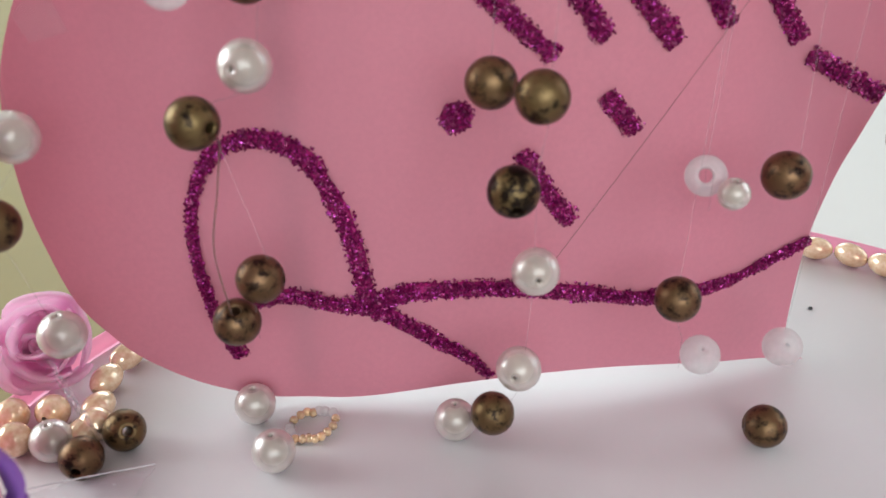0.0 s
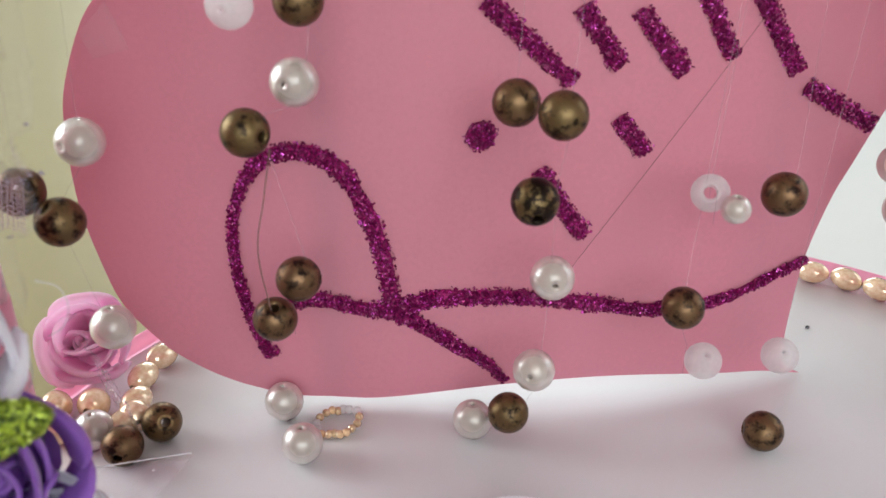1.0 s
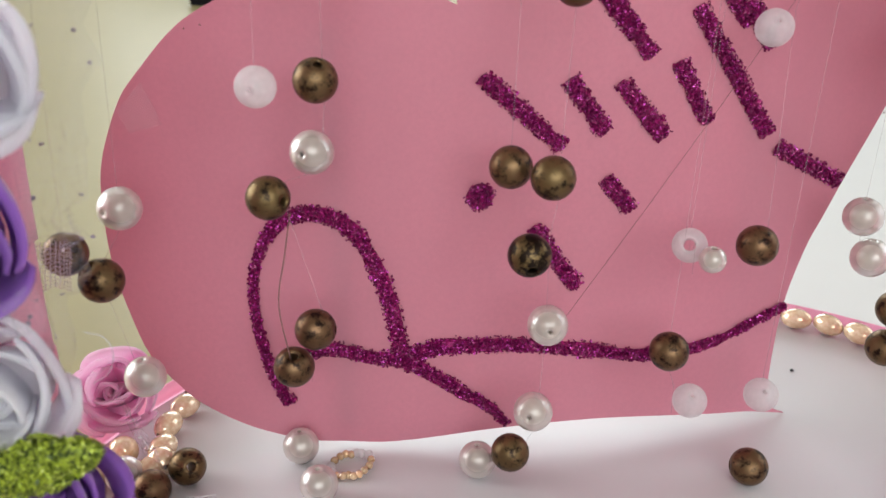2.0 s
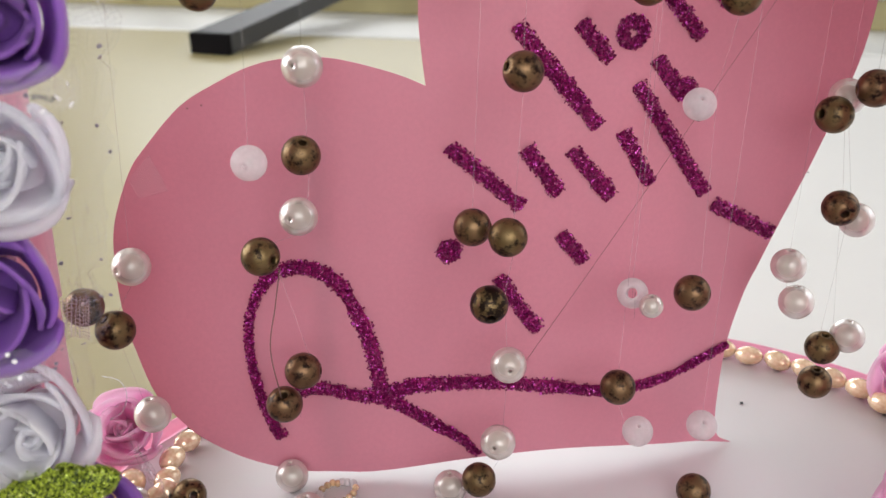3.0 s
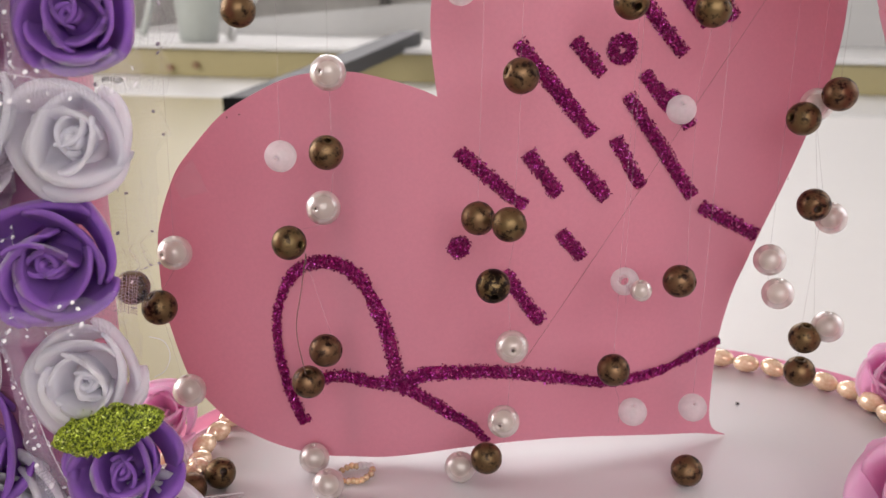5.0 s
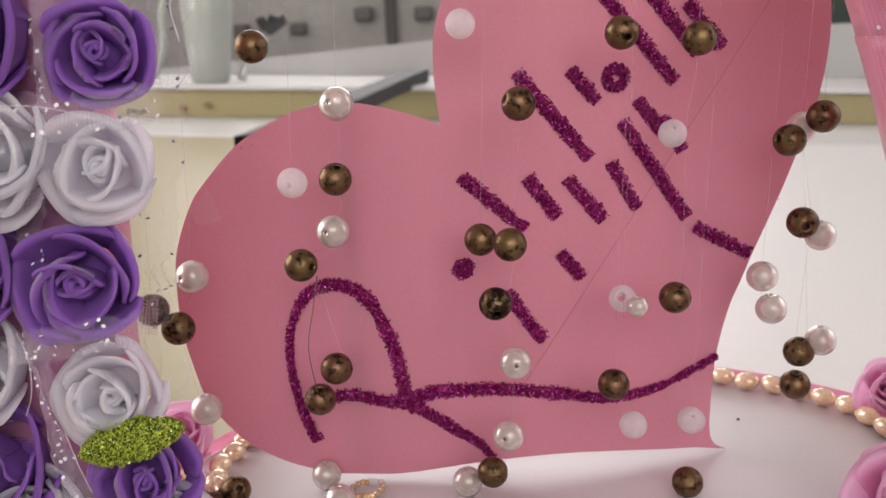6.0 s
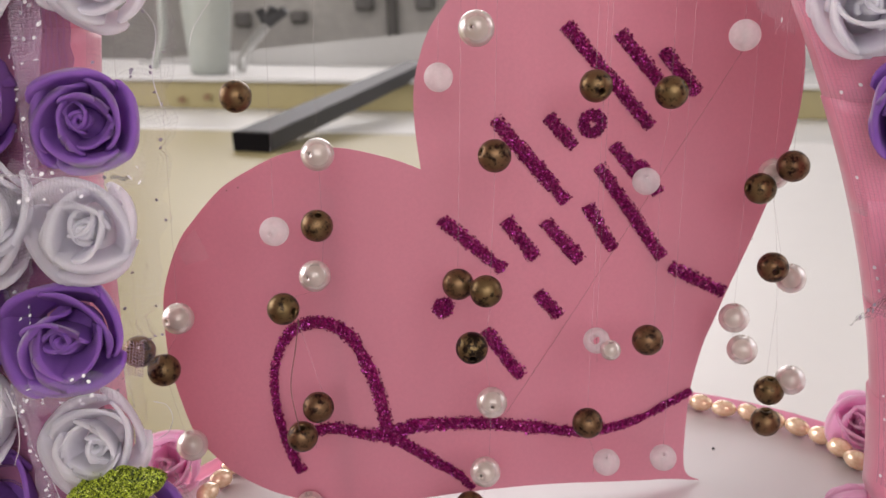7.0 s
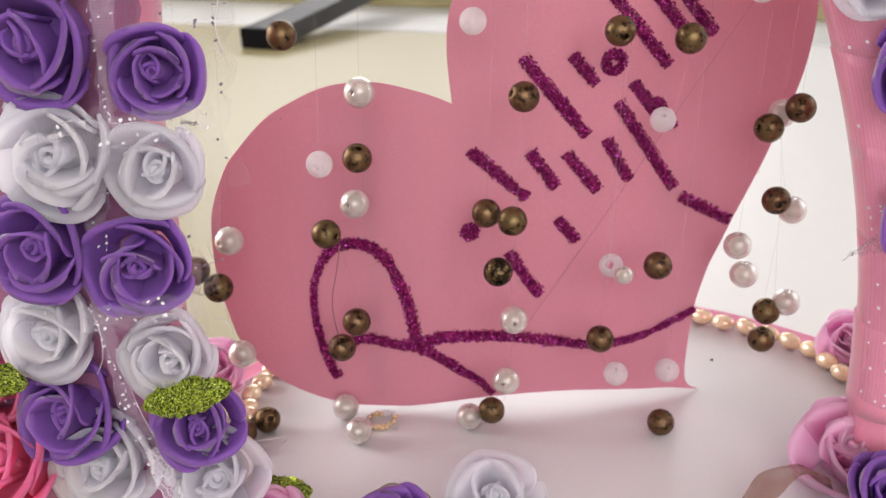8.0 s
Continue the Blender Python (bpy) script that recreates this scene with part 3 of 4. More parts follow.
loose = [Vector((x, heart_y(x, z) - 0.0006, z)) for x, z in ((0.1169 + (0.0391 - 0.1169) * k / 30, 0.1480 + (0.0309 - 0.1480) * k / 30) for k in range(31))]
tagged(new("stray_thread", tube("stray_thread", loose, 0.000055, M["dark_thread"], 5)), "stray thin thread lying across the pink heart", "thread", "bead threads")

for kind, x, y, rx, rz in [("bronze", 0.0882, -0.0125, 90, 85), ("bronze", -0.0512, -0.0260, 60, 40), ("bronze", -0.0565, -0.0355, 90, 10),
                           ("pearl", 0.0211, -0.0161, 6, 0), ("pearl", -0.0250, -0.0145, 6, 0), ("pearl", -0.0164, -0.0297, 6, 0), ("pearl", -0.0656, -0.0308, 6, 0)]:
    bead(kind, x, y, R, rx, rz, True)


# ---- foam roses ----
def petal_mesh(name, material, r0, r1, z0, z1, span, lip, skew, flat=0.2, thick=0.0009, nu=18, nv=9, seed=0):
    """A foam petal that stands like a flattened funnel wall, winds from inside its neighbour to outside the next one and ends in a square corner."""
    rr = random.Random(seed)
    k1, k2, k3 = rr.uniform(-0.5, 0.5), rr.uniform(0, 6), rr.uniform(0, 6)

    def at(u, v):
        w = max(0.0, v) * (1 - (0.26 + 380 * lip) * abs(u) ** 6 - 0.03 * math.sin(3 * u + k3))
        a = span * u * (0.88 + 0.12 * w)
        r = (r0 + (r1 - r0) * (1 - (1 - min(1.0, w)) ** 1.7)) * (1 + skew * u * (0.35 + 0.65 * w)) * (1.07 - flat * (1 - u * u))
        r += lip * max(0.0, w - 0.70) ** 2 * 11 * (0.6 + 0.8 * abs(u)) + 0.0005 * math.sin(2.6 * u + k2) * w
        z = z0 + (z1 - z0) * (1 - max(0.0, 1 - w) ** 1.6) * (1.0 + 0.07 * math.cos(2.2 * u + k1)) - lip * max(0.0, w - 0.78) ** 2 * 15 + 0.0010 * k1 * u * w
        return Vector((r * math.cos(a), r * math.sin(a), z))

    outer, inner = [], []
    for j in range(nv + 1):
        for i in range(nu + 1):
            u, v = -1 + 2 * i / nu, j / nv
            p = at(u, v)
            nrm = (at(u + 0.01, v) - at(u - 0.01, v)).cross(at(u, v + 0.02) - at(u, max(0.0, v - 0.01))).normalized()
            outer.append(p)
            inner.append(p - nrm * thick)
    n = len(outer)
    f = []
    for j in range(nv):
        for i in range(nu):
            a = j * (nu + 1) + i
            f.append((a, a + 1, a + nu + 2, a + nu + 1))
            f.append((n + a, n + a + nu + 1, n + a + nu + 2, n + a + 1))
    edge = [i for i in range(nu + 1)] + [j * (nu + 1) + nu for j in range(1, nv + 1)] + [nv * (nu + 1) + i for i in range(nu - 1, -1, -1)] + [j * (nu + 1) for j in range(nv - 1, 0, -1)]
    middle = sum(outer, Vector()) / n
    rim = []
    for a in edge:
        mid = (outer[a] + inner[a]) / 2
        out = mid - middle
        across = (outer[a] - inner[a]).normalized()
        rim.append(mid + (out - across * out.dot(across)).normalized() * thick * 0.22)
    for k in range(len(edge)):
        q = (k + 1) % len(edge)
        a, b = edge[k], edge[q]
        f += [(b, a, 2 * n + k, 2 * n + q), (2 * n + q, 2 * n + k, n + a, n + b)]
    return mesh_of(name, outer + inner + rim, f, material)


def bud_mesh(name, material):
    """The rolled strip in the middle of the rose."""
    n, verts, faces = 46, [], []
    for i in range(n + 1):
        t = i / n
        a = t * 2 * math.pi * 1.6
        r = 0.0002 + (0.0019 + 0.0003 * math.cos(2 * a)) * t
        zt = 0.0108 - 0.0010 * t + 0.0004 * math.sin(a * 1.7)
        for dr, z in ((0, 0.002), (0, zt - 0.0003), (0.0003, zt), (0.0008, zt), (0.0011, zt - 0.0003), (0.0011, 0.002)):
            verts.append(((r + dr) * math.cos(a), (r + dr) * math.sin(a), z))
    for i in range(n):
        for k in range(5):
            faces.append((i * 6 + k, (i + 1) * 6 + k, (i + 1) * 6 + k + 1, i * 6 + k + 1))
    faces += [tuple(range(6)), tuple(reversed(range(n * 6, n * 6 + 6)))]
    # the foam core under the roll closes the middle
    base = len(verts)
    core = ((0.0002, 0.0088), (0.0020, 0.0080), (0.0034, 0.0050), (0.0050, 0.0026), (0.0066, 0.0))
    for i in range(16):
        a = math.pi * i / 8
        verts += [(r * math.cos(a), r * math.sin(a), z) for r, z in core]
    for i in range(16):
        j = (i + 1) % 16
        faces += [(base + 5 * i + k, base + 5 * i + k + 1, base + 5 * j + k + 1, base + 5 * j + k) for k in range(4)]
    return mesh_of(name, verts, faces, material)


ROSE = {}


def rose(kind, label, m, size=1.0, seed=0):
    """A foam rose that opens along its own z. Built once in each colour and variant."""
    key = (kind, seed % 3)
    if key not in ROSE:
        top = empty("foam_rose", Matrix(), label, "rose", "foam roses")
        mt, s = M[kind], seed % 3
        part("bud", bud_mesh("bud", mt), top)
        rr = random.Random(seed % 3 + 7)
        for n, r0, r1, z0, z1, span, lip, skew, flat, turn in ((2, 0.0026, 0.0044, 0.002, 0.0110, 1.70, 0.0, 0.14, 0.36, 0.3 + s), (3, 0.0042, 0.0075, 0.001, 0.0116, 1.30, 0.0001, 0.17, 0.27, 1.3 + s),
                                                               (3, 0.0062, 0.0102, 0.0, 0.0108, 1.28, 0.0003, 0.13, 0.24, 2.4 + s), (4, 0.0080, 0.0126, -0.001, 0.0086, 1.06, 0.0006, 0.06, 0.12, 0.1 + 2 * s)):
            lean = (rr.uniform(-8, 8), rr.uniform(-8, 8))
            for i in range(n):
                if i < 2:
                    me = petal_mesh("petal", mt, r0, r1, z0, z1, span, lip, skew, flat, seed=31 * s + 5 * n + i)
                grow = Matrix.Diagonal((rr.uniform(0.93, 1.07), rr.uniform(0.93, 1.07), rr.uniform(0.95, 1.06), 1))
                part("petal", me, top, "", pose(0, 0, rr.uniform(-0.0004, 0.0004), *lean, 0) @ pose(0, 0, 0, rr.uniform(-5, 5), rr.uniform(-5, 5), math.degrees(turn) + 360 * i / n + rr.uniform(-12, 12)) @ grow)
        ROSE[key] = top
        top.matrix_world = m @ Matrix.Scale(size, 4)
        return top
    c = copy_thing(ROSE[key], m)
    c.matrix_basis = m @ Matrix.Scale(size, 4)
    tagged(c, label)
    return c


def facing(x, y, z, dx, dy, dz, spin=0.0):
    """A pose at x, y, z whose z axis looks along dx, dy, dz."""
    return Matrix.Translation((x, y, z)) @ Vector((dx, dy, dz)).to_track_quat("Z", "Y").to_matrix().to_4x4() @ pose(0, 0, 0, 0, 0, spin)


PILLAR_ROSES = [("purple", -0.0461, 0.1392, 0.5, 0.93), ("white", -0.0488, 0.1145, 0.5, 1.02), ("purple", -0.0576, 0.0884, 0.45, 1.12), ("white", -0.0533, 0.0612, 0.4, 1.0),
                ("purple", -0.0482, 0.0380, 0.4, 1.02), ("white", -0.0437, 0.0210, 0.3, 1.10), ("white", -0.0385, 0.1705, 0.4, 0.96),
                ("purple", -0.0730, 0.1462, -0.1, 1.26), ("white", -0.0735, 0.1183, 0.1, 1.26), ("purple", -0.0830, 0.0930, 0.0, 1.18), ("white", -0.0860, 0.0668, 0.0, 1.14),
                ("purple", -0.0850, 0.0395, 0.0, 1.18), ("white", -0.0765, 0.0230, 0.0, 1.24), ("white", -0.0680, 0.1740, -0.1, 1.26)]
WORD = {"purple": "purple foam rose glued to the pink pillar", "white": "white foam rose glued to the pink pillar",
        "pink": "light pink foam rose on the white base", "hot": "hot pink foam rose at the pillar's foot"}
for i, (kind, x, z, turn, size) in enumerate(PILLAR_ROSES):
    rose(kind, WORD[kind], facing(x, -0.0795, z, turn * 0.6, -1, 0.12 if z > 0.06 else 0.35, 70 * i), size, i)
FOOT_ROSES = [("hot", -0.109, -0.080, 0.022, 0.0, -1, 0.5, 1.65), ("hot", -0.114, -0.072, 0.046, -0.1, -1, 0.5, 1.4), ("pink", -0.0782, -0.0035, 0.0090, 0.10, -0.70, 0.70, 0.93),
              ("pink", 0.1665, 0.052, 0.005, -0.2, -0.8, 0.8, 1.0), ("pink", 0.1480, -0.0275, 0.002, -0.20, -0.50, 1.0, 1.42), ("purple", 0.152, -0.052, 0.003, 0.1, -0.5, 1.0, 1.15),
              ("white", 0.0345, -0.066, 0.004, 0.1, -0.6, 0.9, 1.15), ("purple", 0.0086, -0.082, 0.003, -0.1, -0.6, 0.9, 1.0), ("pink", -0.027, -0.085, 0.003, -0.1, -0.6, 0.9, 0.95)]
for i, (kind, x, y, z, dx, dy, dz, s) in enumerate(FOOT_ROSES):
    rose(kind, {"purple": "purple foam rose on the white base", "white": "white foam rose on the white base"}.get(kind, WORD[kind]), facing(x, y, z, dx, dy, dz, 50 * i), s, i + 1)


# ---- pillars ----
def pillar(name, edge, centre_y, side, seed):
    """A ribbon-wrapped flat post that curves inward as it rises. edge(z): its inner edge; side: +1 when the post lies to the right of it."""
    top = empty(name, Matrix(), "curved post wrapped in overlapping pink satin ribbon", "pillar", "gift pillars")
    rr = random.Random(seed)
    z, i = 0.0, 0
    while z < 0.228:
        h = min(0.030, 0.2322 - z)
        verts, faces, rows = [], [], 7
        swell = 0.0003 + 0.0007 * (i % 2) + rr.uniform(0, 0.0005)
        tilt = rr.uniform(-0.10, 0.10)
        for j in range(rows + 1):
            zz = z + h * j / rows
            c = edge(zz) + side * 0.031
            hw, hd = 0.031 + swell, 0.013 + swell
            for k in range(24):
                a = 2 * math.pi * k / 24
                ca, sa = math.cos(a), math.sin(a)
                px = hw * math.copysign(abs(ca) ** 0.55, ca)
                py = hd * math.copysign(abs(sa) ** 0.55, sa)
                fold = 0.0003 * math.sin(9 * a + 40 * zz + seed)
                verts.append((c + px + fold, centre_y + py + fold, max(0.0, min(0.2322, zz + tilt * px))))
        for j in range(rows):
            for k in range(24):
                q = (k + 1) % 24
                faces.append((j * 24 + k, j * 24 + q, (j + 1) * 24 + q, (j + 1) * 24 + k))
        faces += [tuple(reversed(range(24))), tuple(range(rows * 24, rows * 24 + 24))]
        part("ribbon_wrap", mesh_of("ribbon_wrap", verts, faces, M["ribbon"]), top)
        z += 0.0265
        i += 1
    return top


def left_edge(z):
    return -0.0600 + 0.60 * max(0.0, z - 0.06) ** 2


def right_edge(z):
    return 0.1459 - 1.62 * max(0.0, z - 0.030) ** 2


pillar("pillar", left_edge, -0.0640, -1, 2)
pillar("pillar", right_edge, -0.026, 1, 5)
# added out of view: carries the threads and shades what lies below
unseen_beam = empty("arch_top", Matrix(), "unseen pink beam added across the pillars to hold the threads", "beam")
part("beam", box("beam", -0.095, 0.160, -0.052, -0.006, 0.2325, 0.240, M["ribbon"], 0.002), unseen_beam)

# roses on the other pillar, which faces the middle
for i, (kind, x, y, z, size) in enumerate([("white", 0.1308, -0.0395, 0.1562, 1.0), ("purple", 0.1440, -0.040, 0.1322, 1.0), ("purple", 0.1514, -0.040, 0.0925, 1.0), ("white", 0.1600, -0.040, 0.1130, 1.0), ("white", 0.1620, -0.040, 0.0720, 1.0)]):
    rose(kind, WORD[kind], facing(x, y, z, -0.1, -1, 0.1, 40 * i), size, i + 1)


# ---- glitter leaves ----
def leaf(x, y, z, turn, length, width, facing_up=0.2):
    n, rr = 22, random.Random(int(1000 * abs(x) + 7))
    verts, faces = [], []
    for side in (0, 1):
        for i in range(n + 1):
            s = i / n
            w = width * 0.5 * math.sin(math.pi * s) ** 0.6 * (1 + rr.uniform(-0.20, 0.16)) + 0.0003
            for k in range(5):
                q = -1 + k / 2
                verts.append(((s - 0.5) * length, w * q, 0.0012 * (1 - q * q) - 0.0014 * (2 * s - 1) ** 2 - 0.0007 * side))
    m5, half = 5, 5 * (n + 1)
    for i in range(n):
        for k in range(4):
            a = i * m5 + k
            faces += [(a, a + m5, a + m5 + 1, a + 1), (half + a, half + a + 1, half + a + m5 + 1, half + a + m5)]
        for k in (0, 4):
            a = i * m5 + k
            faces.append((a, half + a, half + a + m5, a + m5))
    blade = mesh_of("leaf_blade", verts, faces, M["leaf"])
    # grains of glitter standing off the blade
    gv, gf = [], []
    for _ in range(900):
        s, q = rr.uniform(0.02, 0.98), rr.uniform(-1, 1)
        w = width * 0.52 * math.sin(math.pi * s) ** 0.6
        c = Vector(((s - 0.5) * length, w * q, 0.0012 * (1 - q * q) - 0.0014 * (2 * s - 1) ** 2 + 0.0001))
        e = Euler((rr.uniform(-1, 1), rr.uniform(-1, 1), rr.uniform(0, 6))).to_matrix()
        k = len(gv)
        gv += [tuple(c + e @ Vector((a * 0.00026, b * 0.00022, 0))) for a, b in ((-1, -1), (1, -1), (1, 1), (-1, 1))]
        gf.append((k, k + 1, k + 2, k + 3))
    ob = empty("glitter_leaf", Matrix.Translation((x, y, z)) @ Vector((0.05, -1, facing_up)).to_track_quat("Z", "Y").to_matrix().to_4x4() @ pose(0, 0, 0, 0, 0, turn),
               "green glitter foam leaf tucked between the foam roses", "leaf", "glitter leaves")
    face = part("blade", blade, ob)
    tagged(part("glitter_coat", mesh_of("glitter_coat", gv, gf, M["leaf"], False), face), kind="stuff")
    return ob


leaf(-0.0455, -0.0930, 0.0531, 15, 0.0265, 0.0098)
leaf(-0.0960, -0.1000, 0.0600, -15, 0.0170, 0.0090)
leaf(-0.0900, -0.0840, 0.1370, 10, 0.0150, 0.0080)
leaf(-0.0300, -0.0775, 0.0125, 5, 0.0230, 0.0090, 0.9)


# ---- tulle ----
def tulle(name, fn, wide, tall, nu, nv, dots, seed, label, cloth="net", spots="dot"):
    """A piece of spotted net over fn(u, v), u and v from 0 to 1."""
    rr = random.Random(seed)
    verts = [fn(i / nu, j / nv) for j in range(nv + 1) for i in range(nu + 1)]
    uvs = [(i / nu * wide, j / nv * tall) for j in range(nv + 1) for i in range(nu + 1)]
    faces = [(j * (nu + 1) + i, j * (nu + 1) + i + 1, (j + 1) * (nu + 1) + i + 1, (j + 1) * (nu + 1) + i) for j in range(nv) for i in range(nu)]
    top = empty("tulle_wrap", Matrix(), label, "tulle", "tulle pieces")
    cloth_part = part("net", mesh_of("net", verts, faces, M[cloth], True, uvs), top)
    dv, df = [], []
    for _ in range(dots):
        u, v = rr.random() * 0.98, rr.random() * 0.98
        c, a, b = Vector(fn(u, v)), Vector(fn(u + 0.01, v)), Vector(fn(u, v + 0.01))
        ex, ey = (a - c).normalized(), (b - c).normalized()
        nrm = ex.cross(ey).normalized()
        if nrm.y > 0:
            nrm = -nrm
        r, k = rr.uniform(0.00035, 0.00055), len(dv)
        ring = [c + ex * (r * math.cos(q * math.pi / 3)) + ey * (r * math.sin(q * math.pi / 3)) for q in range(6)]
        dv += [tuple(p) for p in ring] + [tuple(p + nrm * 0.0002) for p in ring]
        df += [tuple(range(k, k + 6)), tuple(range(k + 6, k + 12))] + [(k + q, k + (q + 1) % 6, k + 6 + (q + 1) % 6, k + 6 + q) for q in range(6)]
    tagged(part("flock_dots", mesh_of("flock_dots", dv, df, M[spots], False), cloth_part, "small flock dots"), kind="stuff")
    return top


def wav(x, k):
    return noise.noise(Vector((x * 7.3, k * 3.1, 1.7)))


# dark layer of tulle that also gives the pillar front its shade
tulle("front", lambda u, v: (left_edge(0.232 * v) - 0.0640 + 0.0655 * u + 0.001 * wav(v * 9, u), -0.0788 - 0.0008 * abs(wav(u * 3, v * 8)) + 0.012 * max(0.0, abs(2 * u - 1) - 0.80) ** 2 * 16, 0.004 + 0.227 * v),
      0.0655, 0.227, 40, 70, 330, 3, "mauve spotted tulle round the pillar, darkened for the shade behind the roses", "net_mauve_shade")
for k, (x0, x1, zc, tall) in enumerate([(-0.072, -0.0320, 0.1285, 0.0085), (-0.086, -0.0470, 0.0760, 0.0065)]):
    tulle("band", lambda u, v: (x0 + (x1 - x0) * u, -0.0950 + 0.010 * u * u + 0.0022 * wav(u * 3, v + k), zc - tall * 0.5 + tall * v * (0.8 + 0.5 * wav(u * 1.3, k)) + 0.0020 * wav(u * 1.5, 2 + k)),
          x1 - x0, tall, 40, 12, 14, 40 + k, "narrow fold of spotted tulle across the roses")
tulle("wisp", lambda u, v: (-0.0690 + 0.016 * u - 0.004 * v, -0.0160 - 0.014 * u + 0.002 * wav(u * 4, v * 2), 0.002 + 0.019 * v * (1 - 0.5 * u) + 0.002 * wav(u * 3, v * 3)),
      0.020, 0.019, 16, 14, 6, 19, "white tulle end standing behind the pink rose")
SEAM = spline([(-0.058, 0, 0.020), (-0.0655, 0, 0.042), (-0.0697, 0, 0.065), (-0.0690, 0, 0.088), (-0.0605, 0, 0.117), (-0.0575, 0, 0.140), (-0.0530, 0, 0.170)], 12)


def seam(v):
    return SEAM[min(len(SEAM) - 1, max(0, round(v * (len(SEAM) - 1))))]


tulle("strip", lambda u, v: (seam(v).x - 0.0030 + 0.0060 * u + 0.0008 * wav(v * 6, 5), -0.0862 - 0.0018 * math.sin(5 * u + 14 * v) - 0.002 * wav(v * 8, u), seam(v).z + 0.002 * u),
      0.0060, 0.150, 12, 90, 85, 33, "twisted strip of spotted tulle between the rows of roses", "net_soft")
tulle("side", lambda u, v: (-0.0565 + (0.0175 + 0.004 * wav(v * 5, 3) - 0.010 * math.exp(-(v / 0.22) ** 2)) * u + 0.022 * max(0.0, v - 0.30), -0.076 + 0.008 * u + 0.004 * wav(u * 2, v * 6) * u, 0.054 + 0.136 * v + 0.003 * wav(v * 4, u)),
      0.028, 0.136, 22, 60, 80, 8, "loose edge of spotted tulle beside the pillar", "net_thin", "shaded_dot")
foot = tulle("foot", lambda u, v: (-0.066 + 0.026 * u - 0.006 * v, -0.0500 + 0.0140 * u - 0.030 * v, 0.0065 - 0.003 * u + 0.0015 * wav(u * 4, v * 3)), 0.028, 0.032, 18, 14, 12, 11,
      "tulle end spread on the white base", "net_soft")
part("selvedge", tube("selvedge", spline([(-0.0665, -0.0500, 0.0066), (-0.0594, -0.0454, 0.0060), (-0.0499, -0.0399, 0.0048), (-0.0405, -0.0352, 0.0040)], 6), 0.00017, M["tape_edge"], 6), foot, "white tulle edge")
tulle("far", lambda u, v: (right_edge(0.030 + 0.19 * v) - 0.0012 + 0.042 * u, -0.0402 - 0.0012 * abs(wav(u * 4, v * 7)) + 0.010 * max(0.0, 0.2 - u) ** 2 * 20, 0.030 + 0.19 * v), 0.042, 0.19, 26, 50, 250, 15,
      "white spotted tulle over the pink pillar's ribbon", "net_far")

tulle("gauze", lambda u, v: (-0.0680 + 0.0095 * u + 0.002 * v, -0.0490 - 0.0008 * math.sin(7 * u), 0.0640 + 0.0105 * v + 0.001 * wav(u * 2, v)),
      0.0095, 0.0105, 12, 12, 2, 55, "small flap of open net in front of a bronze bead", "net_flap")
tulle("frill", lambda u, v: (-0.0600 + 0.0065 * u + 0.0045 * v, -0.0925 - 0.0020 * math.sin(6 * u + 3 * v) - 0.001 * wav(v * 5, u), 0.0355 - 0.0180 * v + 0.002 * u),
      0.0065, 0.018, 14, 20, 16, 51, "crumpled shiny end of tulle between the lower roses", "net_shiny")
tulle("veil", lambda u, v: (-0.0640 + 0.0335 * u, -0.0962 + 0.0100 * u * u - 0.0012 * wav(u * 3, v * 2), 0.1195 + 0.0075 * u + (0.0095 - 0.003 * u) * v + 0.0015 * wav(u * 2, 6)),
      0.0335, 0.012, 30, 14, 8, 52, "soft veil of spotted tulle where two roses meet", "net")
tulle("apron", lambda u, v: (-0.0700 + 0.0300 * u, -0.0965 + 0.0090 * u * u - 0.0012 * wav(u * 3, v * 2), 0.0725 + 0.0030 * u + 0.0075 * v + 0.0015 * wav(u * 2, 9)),
      0.030, 0.0095, 30, 12, 7, 53, "soft veil of spotted tulle under a purple rose", "net")
tulle("scrap", lambda u, v: (-0.0392 + 0.0046 * u, -0.0865 - 0.0004 * math.sin(9 * u), 0.1268 + 0.0009 * v + 0.0003 * math.sin(7 * u)), 0.004, 0.0009, 12, 4, 0, 54,
      "tiny dark scrap of frayed net over the white rose", "net_black", "shaded_dot")

